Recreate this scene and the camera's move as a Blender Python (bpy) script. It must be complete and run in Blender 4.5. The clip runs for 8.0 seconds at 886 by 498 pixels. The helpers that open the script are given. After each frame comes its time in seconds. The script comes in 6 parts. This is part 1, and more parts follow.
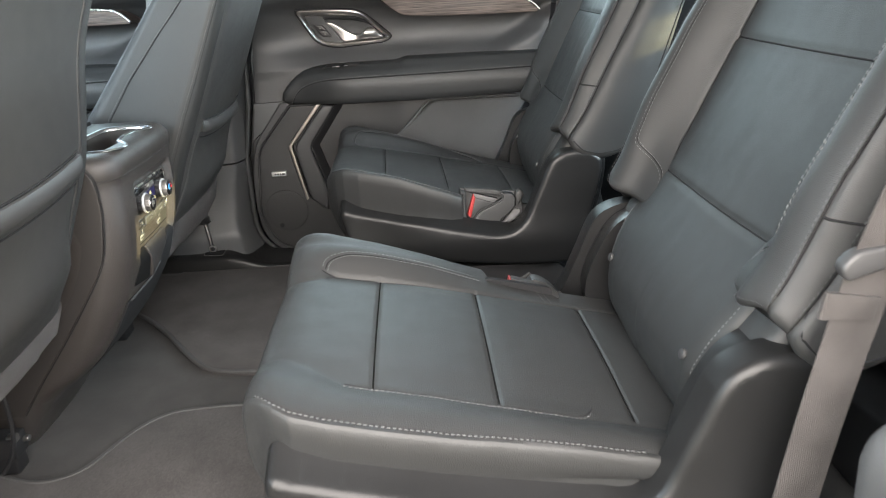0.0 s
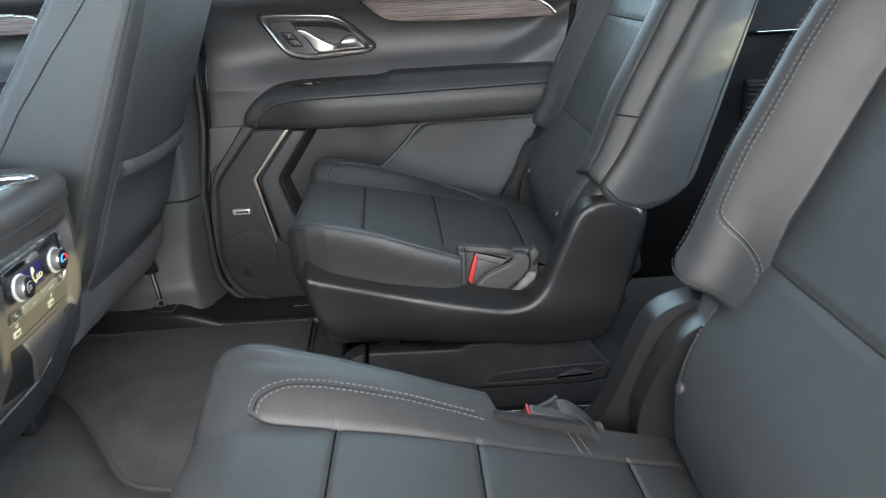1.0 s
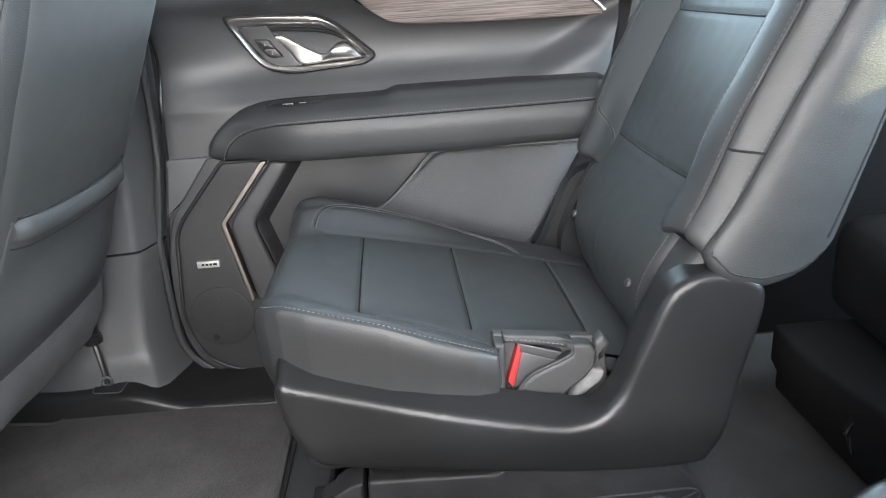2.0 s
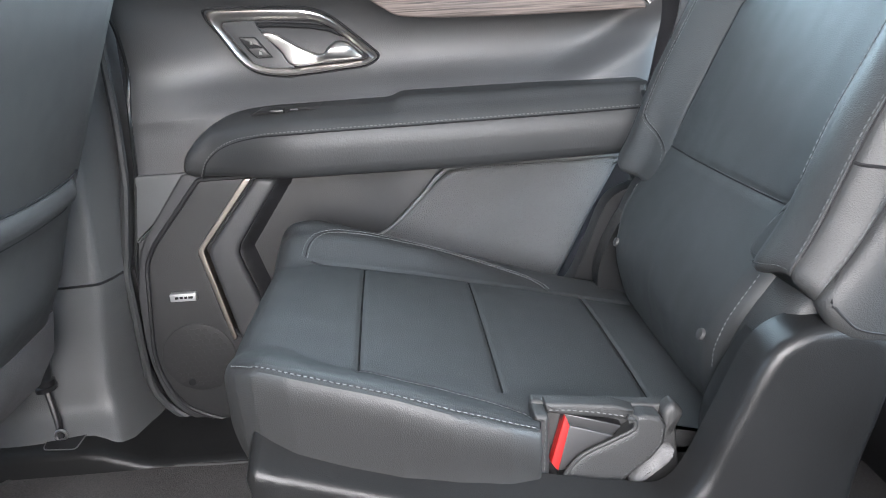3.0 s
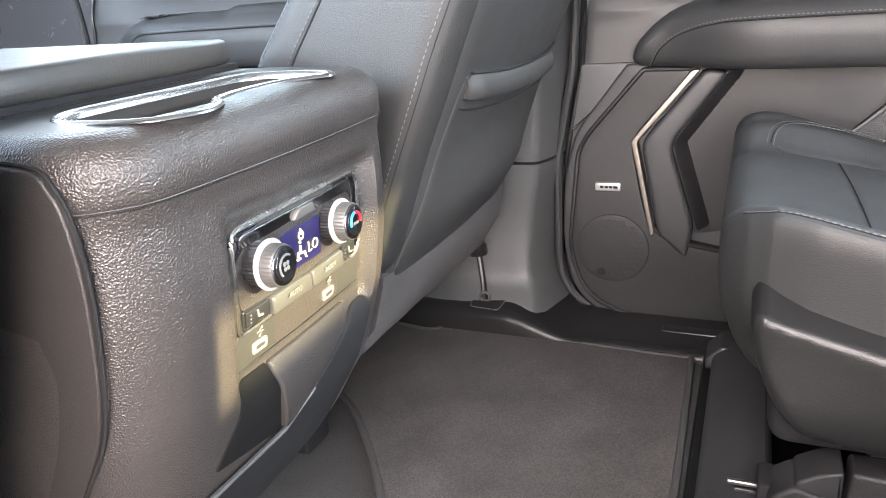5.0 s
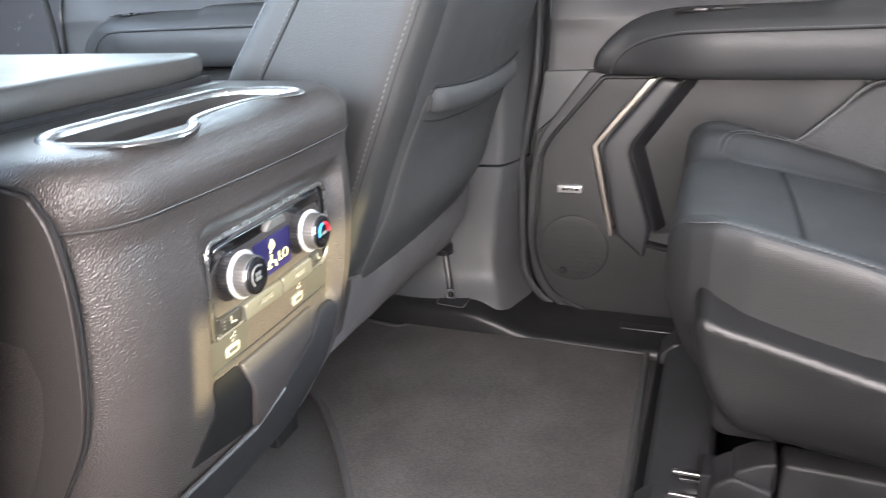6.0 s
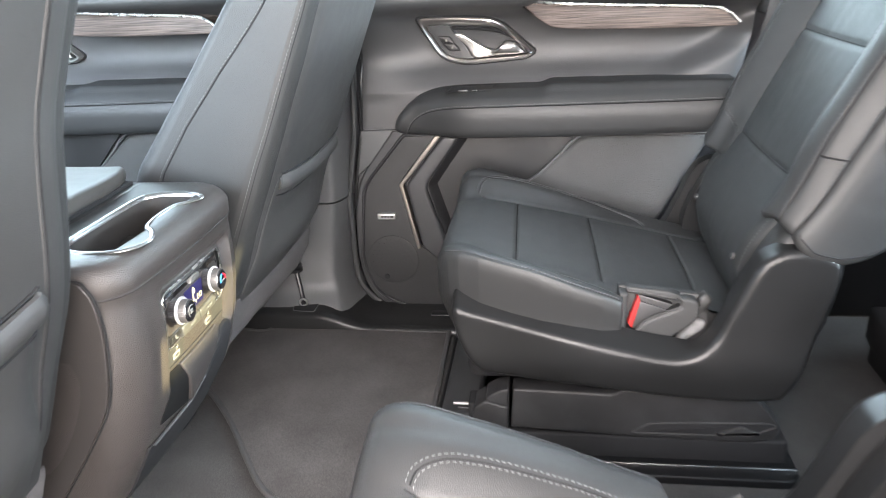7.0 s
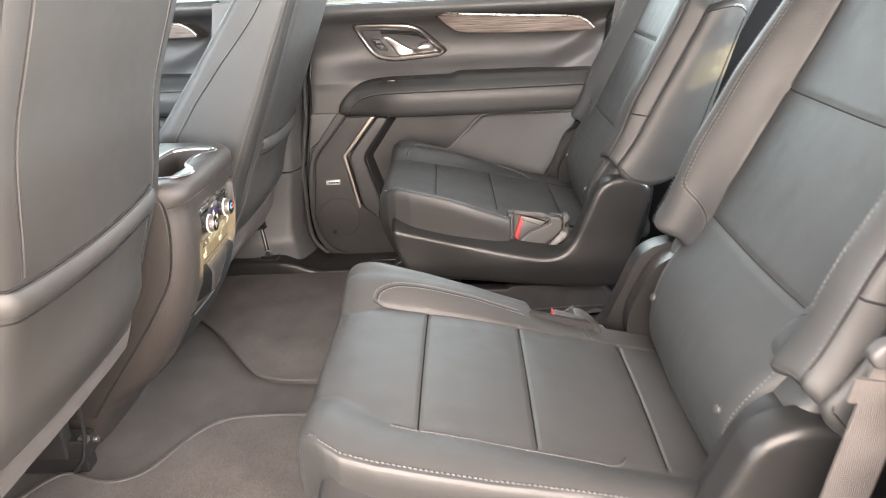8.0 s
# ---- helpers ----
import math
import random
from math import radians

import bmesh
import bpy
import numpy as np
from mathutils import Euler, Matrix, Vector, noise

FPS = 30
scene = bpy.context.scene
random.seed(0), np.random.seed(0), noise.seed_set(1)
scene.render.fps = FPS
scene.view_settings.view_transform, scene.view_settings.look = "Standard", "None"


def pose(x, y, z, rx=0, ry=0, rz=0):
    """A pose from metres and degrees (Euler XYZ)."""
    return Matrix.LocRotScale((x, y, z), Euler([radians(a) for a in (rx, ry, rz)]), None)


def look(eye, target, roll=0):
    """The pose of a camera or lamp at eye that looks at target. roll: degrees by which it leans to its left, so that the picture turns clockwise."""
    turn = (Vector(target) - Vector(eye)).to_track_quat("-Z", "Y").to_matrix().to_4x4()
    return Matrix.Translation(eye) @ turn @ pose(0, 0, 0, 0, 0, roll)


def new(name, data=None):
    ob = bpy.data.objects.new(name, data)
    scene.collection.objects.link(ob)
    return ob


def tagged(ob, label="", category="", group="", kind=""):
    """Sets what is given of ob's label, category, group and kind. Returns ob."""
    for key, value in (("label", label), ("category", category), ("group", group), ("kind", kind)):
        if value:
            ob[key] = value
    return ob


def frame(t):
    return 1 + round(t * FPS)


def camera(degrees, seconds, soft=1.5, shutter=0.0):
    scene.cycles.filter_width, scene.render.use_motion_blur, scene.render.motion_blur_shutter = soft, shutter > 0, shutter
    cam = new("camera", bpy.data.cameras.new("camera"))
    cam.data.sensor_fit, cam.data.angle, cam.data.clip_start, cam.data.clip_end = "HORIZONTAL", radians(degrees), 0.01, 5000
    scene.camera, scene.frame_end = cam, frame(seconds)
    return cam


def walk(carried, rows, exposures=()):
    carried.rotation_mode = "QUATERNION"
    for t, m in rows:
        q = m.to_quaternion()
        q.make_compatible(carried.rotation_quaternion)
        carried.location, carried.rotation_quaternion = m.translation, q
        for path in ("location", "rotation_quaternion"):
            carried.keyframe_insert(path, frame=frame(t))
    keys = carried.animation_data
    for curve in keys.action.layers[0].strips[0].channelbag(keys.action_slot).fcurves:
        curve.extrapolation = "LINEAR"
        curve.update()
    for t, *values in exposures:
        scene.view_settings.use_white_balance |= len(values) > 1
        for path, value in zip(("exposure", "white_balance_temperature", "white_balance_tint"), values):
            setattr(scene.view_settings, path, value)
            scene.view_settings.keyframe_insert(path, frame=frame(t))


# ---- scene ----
cam = camera(62.9, 8.0, soft=0.5, shutter=0.3)
PATH = [
    (0, (0.079, -1.335, 0.796), (0.14, 0.534, 0.086), -3.1),
    (0.5, (0.102, -1.155, 0.796), (0.159, 0.714, 0.086), -3.1),
    (1, (0.116, -0.937, 0.789), (0.17, 0.931, 0.077), -3.3),
    (1.5, (0.113, -0.732, 0.767), (0.164, 1.143, 0.072), -3.7),
    (1.7, (0.107, -0.654, 0.762), (0.161, 1.222, 0.071), -3.9),
    (2.8, (0.081, -0.378, 0.709), (0.146, 1.514, 0.065), -3.6),
    (3, (0.079, -0.353, 0.703), (0.143, 1.543, 0.069), -3.5),
    (3.5, (0.071, -0.324, 0.694), (0.01, 1.571, 0.058), -3.3),
    (4, (0.016, -0.349, 0.646), (-0.296, 1.512, -0.017), -3.4),
    (4.5, (-0.086, -0.397, 0.606), (-0.711, 1.384, -0.055), -4.3),
    (4.7, (-0.101, -0.424, 0.607), (-0.842, 1.309, -0.063), -4.7),
    (5.8, (-0.117, -0.43, 0.61), (-0.866, 1.288, -0.09), -3.3),
    (6, (-0.091, -0.453, 0.636), (-0.772, 1.288, -0.075), -3.1),
    (6.2, (-0.054, -0.491, 0.675), (-0.65, 1.273, -0.055), -3.0),
    (6.5, (0.009, -0.591, 0.742), (-0.464, 1.207, 0.005), -3.2),
    (6.8, (0.044, -0.725, 0.813), (-0.304, 1.095, 0.061), -3.1),
    (7, (0.059, -0.837, 0.849), (-0.223, 0.996, 0.098), -3.1),
    (7.5, (0.068, -1.142, 0.897), (-0.088, 0.701, 0.137), -3.1),
    (8, (0.083, -1.349, 0.886), (0.011, 0.507, 0.145), -2.7),
]
EXPOSURES = [(0, 1.85, 6700, 13), (0.5, 2.12, 6500, 13), (1.0, 1.90, 6150, 11), (1.5, 2.35, 6300, 12), (3.0, 2.86, 6150, 15), (4.0, 3.0, 6450, 18), (4.5, 3.0, 6750, 21), (5.8, 2.74, 6550, 21), (6.5, 2.90, 6500, 17), (7.0, 2.8, 6550, 17), (7.5, 3.24, 7100, 14), (8, 2.70, 7450, 22)]
walk(cam, [(t, look(eye, target, roll)) for t, eye, target, roll in PATH], EXPOSURES)

# ---- light ----
SUN_AZ, SUN_EL = 3.3, 15.1          # low, from the rear
world = bpy.data.worlds.new("world")
scene.world = world
world.use_nodes = True
wn = world.node_tree
wn.nodes.clear()
sky = wn.nodes.new("ShaderNodeTexSky")
sky.sky_type = "NISHITA"
sky.sun_disc = False
sky.sun_elevation = radians(SUN_EL)
sky.sun_rotation = radians(90 + SUN_AZ)
bg = wn.nodes.new("ShaderNodeBackground")
bg.inputs["Strength"].default_value = 0.15
wo = wn.nodes.new("ShaderNodeOutputWorld")
wn.links.new(sky.outputs[0], bg.inputs[0])
wn.links.new(bg.outputs[0], wo.inputs[0])

sun_dir = Vector((math.cos(radians(SUN_EL)) * math.cos(radians(SUN_AZ)), -math.cos(radians(SUN_EL)) * math.sin(radians(SUN_AZ)), math.sin(radians(SUN_EL))))
sun_data = bpy.data.lights.new("sun", "SUN")
sun_data.energy = 5.0
sun_data.angle = radians(0.5)
sun_data.color = (1.0, 0.90, 0.47)
sun = new("sun", sun_data)
sun.matrix_world = look(sun_dir * 20, (0, 0, 0))



def window_light(name, eye, target, width, height, watts, color=(0.72, 0.91, 1.0)):
    """The sky's light in one opening."""
    data = bpy.data.lights.new(name, "AREA")
    data.shape, data.size, data.size_y, data.energy, data.color = "RECTANGLE", width, height, watts, color
    ob = new(name, data)
    ob.matrix_world = look(eye, target)
    return ob


window_light("open_door_daylight", (0.0, -1.60, 1.12), (-0.36, 0.15, 0.36), 1.8, 1.45, 42, (1.0, 0.945, 0.87))
window_light("windscreen_daylight", (-1.97, 0.0, 1.08), (-0.5, 0.0, 0.7), 1.5, 0.40, 2)
window_light("driver_window_daylight", (-1.22, -0.97, 1.04), (-0.6, 0.4, 0.35), 0.90, 0.50, 14)
window_light("far_front_window_daylight", (-1.20, 1.00, 1.05), (-0.9, 0.0, 0.6), 1.0, 0.48, 4)
window_light("far_rear_window_daylight", (0.05, 1.00, 1.05), (0.05, 0.0, 0.5), 0.85, 0.48, 4)
window_light("quarter_window_daylight", (1.40, -0.97, 1.06), (-0.5, 0.0, 0.68), 1.1, 0.38, 5)
window_light("rear_window_daylight", (2.24, 0.0, 1.11), (-0.4, 0.0, 0.75), 1.3, 0.08, 30)

# ---- materials ----


def material(name, base, rough=0.5, metal=0.0, spread=0.25, patch=6.0, grain=0.0, grain_scale=600.0, grain_kind="noise", fine=0.0, fine_scale=2500.0, coat=0.0, spec=0.5, sheen=0.0, rough_spread=0.06, relief=0.001):
    """Principled surface with colour patches, roughness patches and two scales of relief, in metres."""
    m = bpy.data.materials.new(name)
    m.use_nodes = True
    n, l = m.node_tree.nodes, m.node_tree.links
    p = n["Principled BSDF"]
    p.inputs["Metallic"].default_value = metal
    p.inputs["Specular IOR Level"].default_value = spec
    p.inputs["Coat Weight"].default_value = coat
    p.inputs["Coat Roughness"].default_value = 0.15
    p.inputs["Sheen Weight"].default_value = sheen
    co = n.new("ShaderNodeTexCoord")
    big = n.new("ShaderNodeTexNoise")
    big.inputs["Scale"].default_value = patch
    big.inputs["Detail"].default_value = 5
    l.new(co.outputs["Object"], big.inputs["Vector"])
    ramp = n.new("ShaderNodeValToRGB")
    e = ramp.color_ramp.elements
    e[0].position, e[1].position = 0.3, 0.7
    e[0].color = (*[c * (1 - spread) for c in base], 1)
    e[1].color = (*[min(1, c * (1 + spread)) for c in base], 1)
    l.new(big.outputs["Fac"], ramp.inputs["Fac"])
    l.new(ramp.outputs["Color"], p.inputs["Base Color"])
    mr = n.new("ShaderNodeMapRange")
    mr.inputs["To Min"].default_value = max(0.02, rough - rough_spread)
    mr.inputs["To Max"].default_value = min(1, rough + rough_spread)
    mid = n.new("ShaderNodeTexNoise")
    mid.inputs["Scale"].default_value = patch * 7
    mid.inputs["Detail"].default_value = 6
    l.new(co.outputs["Object"], mid.inputs["Vector"])
    l.new(mid.outputs["Fac"], mr.inputs["Value"])
    l.new(mr.outputs["Result"], p.inputs["Roughness"])
    last = None
    if grain:
        if grain_kind == "voronoi":
            g = n.new("ShaderNodeTexVoronoi")
            g.feature = "SMOOTH_F1"
            out = g.outputs["Distance"]
        else:
            g = n.new("ShaderNodeTexNoise")
            g.inputs["Detail"].default_value = 3
            out = g.outputs["Fac"]
        g.inputs["Scale"].default_value = grain_scale
        l.new(co.outputs["Object"], g.inputs["Vector"])
        b = n.new("ShaderNodeBump")
        b.inputs["Strength"].default_value = grain
        b.inputs["Distance"].default_value = relief
        l.new(out, b.inputs["Height"])
        last = b
    if fine:
        g = n.new("ShaderNodeTexNoise")
        g.inputs["Scale"].default_value = fine_scale
        g.inputs["Detail"].default_value = 2
        l.new(co.outputs["Object"], g.inputs["Vector"])
        b = n.new("ShaderNodeBump")
        b.inputs["Strength"].default_value = fine
        b.inputs["Distance"].default_value = 0.0005
        l.new(g.outputs["Fac"], b.inputs["Height"])
        if last:
            l.new(last.outputs["Normal"], b.inputs["Normal"])
        last = b
    if last:
        l.new(last.outputs["Normal"], p.inputs["Normal"])
    return m


def wood_material():
    m = material("grey_wood", (0.16, 0.14, 0.13), 0.55, spread=0.3, patch=8, spec=0.3)
    n, l = m.node_tree.nodes, m.node_tree.links
    p = n["Principled BSDF"]
    co = n.new("ShaderNodeTexCoord")
    mp = n.new("ShaderNodeMapping")
    mp.inputs["Scale"].default_value = (9, 60, 420)
    l.new(co.outputs["Object"], mp.inputs["Vector"])
    g = n.new("ShaderNodeTexNoise")
    g.inputs["Scale"].default_value = 1.0
    g.inputs["Detail"].default_value = 8
    g.inputs["Distortion"].default_value = 0.6
    l.new(mp.outputs["Vector"], g.inputs["Vector"])
    r = n.new("ShaderNodeValToRGB")
    r.color_ramp.elements[0].position, r.color_ramp.elements[1].position = 0.36, 0.66
    r.color_ramp.elements[0].color = (0.046, 0.036, 0.033, 1)
    r.color_ramp.elements[1].color = (0.145, 0.115, 0.102, 1)
    l.new(g.outputs["Fac"], r.inputs["Fac"])
    l.new(r.outputs["Color"], p.inputs["Base Color"])
    return m


def carpet_material(name, base):
    m = material(name, base, 0.95, spread=0.20, patch=9, grain=1.0, grain_scale=420, fine=0.8, fine_scale=1600, spec=0.06, sheen=0.03)
    n, l = m.node_tree.nodes, m.node_tree.links
    p = n["Principled BSDF"]
    co = n.new("ShaderNodeTexCoord")
    sp = n.new("ShaderNodeTexNoise")
    sp.inputs["Scale"].default_value = 380
    sp.inputs["Detail"].default_value = 3
    l.new(co.outputs["Object"], sp.inputs["Vector"])
    mx = n.new("ShaderNodeMix")
    mx.data_type = "RGBA"
    mx.blend_type = "MULTIPLY"
    mx.inputs["Factor"].default_value = 1.0
    r = n.new("ShaderNodeValToRGB")
    r.color_ramp.elements[0].position, r.color_ramp.elements[1].position = 0.35, 0.68
    r.color_ramp.elements[0].color = (0.80, 0.80, 0.81, 1)
    r.color_ramp.elements[1].color = (1.18, 1.17, 1.16, 1)
    l.new(sp.outputs["Fac"], r.inputs["Fac"])
    src = p.inputs["Base Color"].links[0].from_socket
    l.new(src, mx.inputs["A"])
    l.new(r.outputs["Color"], mx.inputs["B"])
    l.new(mx.outputs["Result"], p.inputs["Base Color"])
    return m


def webbing_material():
    m = material("seat_belt_webbing", (0.050, 0.046, 0.0445), 0.7, spread=0.25, patch=20, spec=0.3)
    n, l = m.node_tree.nodes, m.node_tree.links
    p = n["Principled BSDF"]
    co = n.new("ShaderNodeTexCoord")
    w = n.new("ShaderNodeTexWave")
    w.wave_type, w.bands_direction = "BANDS", "X"
    w.inputs["Scale"].default_value = 150
    w.inputs["Distortion"].default_value = 0.5
    w.inputs["Detail Scale"].default_value = 40
    l.new(co.outputs["Object"], w.inputs["Vector"])
    b = n.new("ShaderNodeBump")
    b.inputs["Strength"].default_value = 0.7
    b.inputs["Distance"].default_value = 0.001
    l.new(w.outputs["Fac"], b.inputs["Height"])
    l.new(b.outputs["Normal"], p.inputs["Normal"])
    return m


def glow(name, color, strength):
    m = bpy.data.materials.new(name)
    m.use_nodes = True
    p = m.node_tree.nodes["Principled BSDF"]
    p.inputs["Base Color"].default_value = (*[c * 0.3 for c in color], 1)
    p.inputs["Emission Color"].default_value = (*color, 1)
    p.inputs["Emission Strength"].default_value = strength
    return m


def glass_material():
    m = bpy.data.materials.new("tinted_glass")
    m.use_nodes = True
    n, l = m.node_tree.nodes, m.node_tree.links
    n.clear()
    out = n.new("ShaderNodeOutputMaterial")
    tr = n.new("ShaderNodeBsdfTransparent")
    tr.inputs[0].default_value = (0.82, 0.86, 0.85, 1)
    gl = n.new("ShaderNodeBsdfGlossy")
    gl.inputs["Roughness"].default_value = 0.02
    fr = n.new("ShaderNodeFresnel")
    mx = n.new("ShaderNodeMixShader")
    l.new(fr.outputs[0], mx.inputs[0])
    l.new(tr.outputs[0], mx.inputs[1])
    l.new(gl.outputs[0], mx.inputs[2])
    l.new(mx.outputs[0], out.inputs[0])
    return m


LEATHER = material("black_leather", (0.0215, 0.0220, 0.0222), 0.50, spread=0.14, patch=5, grain=0.38, grain_scale=950, grain_kind="voronoi", relief=0.0008, fine=0.25, fine_scale=1500, spec=0.42)
LEATHER_PERF = material("black_leather_insert", (0.0190, 0.0204, 0.0210), 0.53, spread=0.12, patch=5, grain=0.30, grain_scale=1100, grain_kind="voronoi", relief=0.0006, fine=0.25, fine_scale=1500, spec=0.42)
VINYL = material("black_vinyl", (0.024, 0.025, 0.026), 0.54, spread=0.12, patch=5, grain=0.18, grain_scale=380, grain_kind="voronoi", fine=0.1)
SEAT_VINYL = material("black_seat_back_vinyl", (0.030, 0.0298, 0.0298), 0.52, spread=0.14, patch=5, grain=0.2, grain_scale=700, grain_kind="voronoi", relief=0.0007, fine=0.15)
PLASTIC = material("grained_black_plastic", (0.0110, 0.0112, 0.0115), 0.32, spread=0.15, patch=7, grain=0.30, grain_scale=1000, grain_kind="voronoi", relief=0.0005, fine=0.1, spec=0.30)
PLASTIC_SOFT = material("soft_black_plastic", (0.026, 0.0265, 0.028), 0.50, spread=0.12, patch=6, grain=0.16, grain_scale=700, grain_kind="voronoi", fine=0.08)
PLASTIC_ROUGH = material("coarse_grey_plastic", (0.042, 0.043, 0.044), 0.5, spread=0.18, patch=7, grain=0.9, grain_scale=620, relief=0.0022, fine=0.5, fine_scale=1500)
PLASTIC_GREY = material("dark_grey_pillar_plastic", (0.060, 0.0615, 0.063), 0.48, spread=0.12, patch=6, grain=0.2, grain_scale=600, grain_kind="voronoi")
CONSOLE = material("pebbled_console_plastic", (0.0315, 0.0275, 0.0258), 0.35, spread=0.12, patch=6, grain=0.55, grain_scale=800, grain_kind="voronoi", relief=0.0014, fine=0.15)
CONSOLE_SIDE = material("dark_console_side", (0.021, 0.0185, 0.0175), 0.48, spread=0.12, patch=6, grain=0.35, grain_scale=900, grain_kind="voronoi", relief=0.0009)
CONSOLE_TOP = material("satin_console_top", (0.028, 0.028, 0.028), 0.36, spread=0.08, patch=6, grain=0.10, grain_scale=1100, grain_kind="voronoi", relief=0.0005, rough_spread=0.02)
DOOR_DARK = material("dark_door_plastic", (0.0105, 0.0105, 0.0112), 0.55, spread=0.12, patch=6, grain=0.16, grain_scale=700, grain_kind="voronoi")
CUP_WALL = material("matt_cup_wall", (0.022, 0.020, 0.019), 0.75, spread=0.12, spec=0.25)
SATIN = material("satin_black", (0.012, 0.012, 0.013), 0.35, spread=0.1)
DARK = material("dull_black", (0.012, 0.012, 0.013), 0.8, spread=0.2, spec=0.2)
# Near-black for cushion seams and for the painted shade of the console recess
NEAR_BLACK = material("recess_shade_and_seam_black", (0.005, 0.005, 0.005), 0.9, spread=0.1, spec=0.1)
RAIL_BLACK = material("black_slide_floor", (0.005, 0.005, 0.0055), 0.5, spread=0.3, patch=20, spec=0.2)
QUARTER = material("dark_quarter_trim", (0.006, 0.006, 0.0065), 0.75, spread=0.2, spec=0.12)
RUBBER = material("black_rubber", (0.018, 0.019, 0.02), 0.6, spread=0.15, fine=0.2)
GLOSS = material("gloss_black", (0.008, 0.008, 0.010), 0.08, spread=0.1, coat=0.5, rough_spread=0.02)
CHROME = material("satin_chrome", (0.80, 0.78, 0.75), 0.27, metal=1.0, spread=0.04, rough_spread=0.04)
CHROME_DARK = material("dark_chrome", (0.30, 0.30, 0.31), 0.22, metal=1.0, spread=0.06)
STEEL = material("bare_steel", (0.50, 0.49, 0.48), 0.32, metal=1.0, spread=0.15, patch=30)
FELT = material("grey_seat_felt", (0.042, 0.039, 0.040), 0.95, spread=0.25, patch=14, grain=0.8, grain_scale=500, fine=0.6, spec=0.1, sheen=0.08)
CARPET = carpet_material("charcoal_carpet", (0.052, 0.0508, 0.0500))
MAT = carpet_material("charcoal_mat_pile", (0.068, 0.0645, 0.0630))
BINDING = material("mat_binding", (0.045, 0.044, 0.044), 0.7, spread=0.15, grain=0.6, grain_scale=900)
THREAD = material("grey_thread", (0.112, 0.114, 0.116), 0.75, spread=0.12, patch=90)
THREAD_MID = material("mid_grey_thread", (0.085, 0.085, 0.085), 0.75, spread=0.12, patch=90)
THREAD_DARK = material("dark_thread", (0.055, 0.056, 0.058), 0.75, spread=0.12, patch=90)
RED = material("red_release_button", (0.27, 0.012, 0.011), 0.4, spread=0.08)
STRAP = material("woven_grey_strap", (0.12, 0.12, 0.122), 0.9, spread=0.3, patch=60, grain=1.0, grain_scale=700, spec=0.2)
DUSTY = material("dusty_slide_plastic", (0.018, 0.018, 0.019), 0.55, spread=0.35, patch=22, grain=0.4, grain_scale=700, spec=0.35)
BUCKLE_GREY = material("buckle_grey", (0.032, 0.032, 0.033), 0.5, spread=0.1)
WHITE_PRINT = material("white_print", (0.13, 0.13, 0.12), 0.5, spread=0.03)
RED_PRINT = material("red_print", (0.6, 0.02, 0.03), 0.5, spread=0.03)
BLUE_PRINT = material("blue_print", (0.02, 0.25, 0.6), 0.5, spread=0.03)
ROCKER = material("smoked_clear_switch", (0.045, 0.045, 0.042), 0.35, spread=0.05)
BEZEL = material("satin_silver_bezel", (0.56, 0.54, 0.52), 0.33, metal=1.0, spread=0.05, rough_spread=0.03)
DOOR_CARD = material("soft_door_card", (0.039, 0.0395, 0.041), 0.50, spread=0.12, patch=6, grain=0.18, grain_scale=700, grain_kind="voronoi", fine=0.08)
LID = material("padded_lid_vinyl", (0.036, 0.034, 0.032), 0.44, spread=0.12, patch=6, grain=0.18, grain_scale=600, grain_kind="voronoi")
LEVER = material("brushed_lever", (0.40, 0.39, 0.38), 0.38, metal=1.0, spread=0.05, rough_spread=0.03)
RIM = material("satin_rim_metal", (0.42, 0.42, 0.425), 0.26, metal=1.0, spread=0.05, rough_spread=0.02)
STRIP = material("warm_satin_metal", (0.33, 0.30, 0.265), 0.36, metal=1.0, spread=0.06, rough_spread=0.03)
BADGE_SILVER = material("silver_badge", (0.72, 0.72, 0.72), 0.3, metal=0.8, spread=0.05)
KNOB = material("ribbed_knob_metal", (0.16, 0.155, 0.15), 0.36, metal=0.7, spread=0.08)
RING = material("pale_satin_ring", (0.42, 0.42, 0.43), 0.35, metal=0.3, spread=0.03)
BUTTON = material("switch_grey", (0.075, 0.075, 0.07), 0.4, spread=0.08)
USB_PANEL = material("switch_panel_plastic", (0.027, 0.0265, 0.025), 0.45, spread=0.08, grain=0.15, grain_scale=800)
LINING = material("light_headliner", (0.27, 0.27, 0.265), 0.95, spread=0.06, grain=0.3, grain_scale=900)
PAINT = material("body_paint", (0.05, 0.05, 0.055), 0.25, spread=0.05, coat=0.6)
# Ground colour lightened and warmed to bounce light in through the open door
BOUNCE_GROUND = material("pale_bounce_ground", (0.22, 0.20, 0.175), 0.95, spread=0.3, patch=0.6, grain=0.8, grain_scale=120)
BACKDROP_PALE = material("pale_backdrop", (0.55, 0.53, 0.50), 0.9, spread=0.12, patch=0.5, grain=0.5, grain_scale=60)
WOOD = wood_material()
WEBBING = webbing_material()
GLASS = glass_material()
SCREEN = glow("blue_display", (0.02, 0.015, 0.12), 0.07)
DISPLAY_TEXT = glow("lit_yellow_characters", (0.95, 0.90, 0.40), 0.30)

# ---- mesh tools ----
BASE = {}


def thing(name, at, label, category="", group="", kind=""):
    ob = new(name)
    ob.empty_display_size = 0.05
    ob.location = at
    BASE[ob] = Vector(at)
    return tagged(ob, label, category, group, kind)


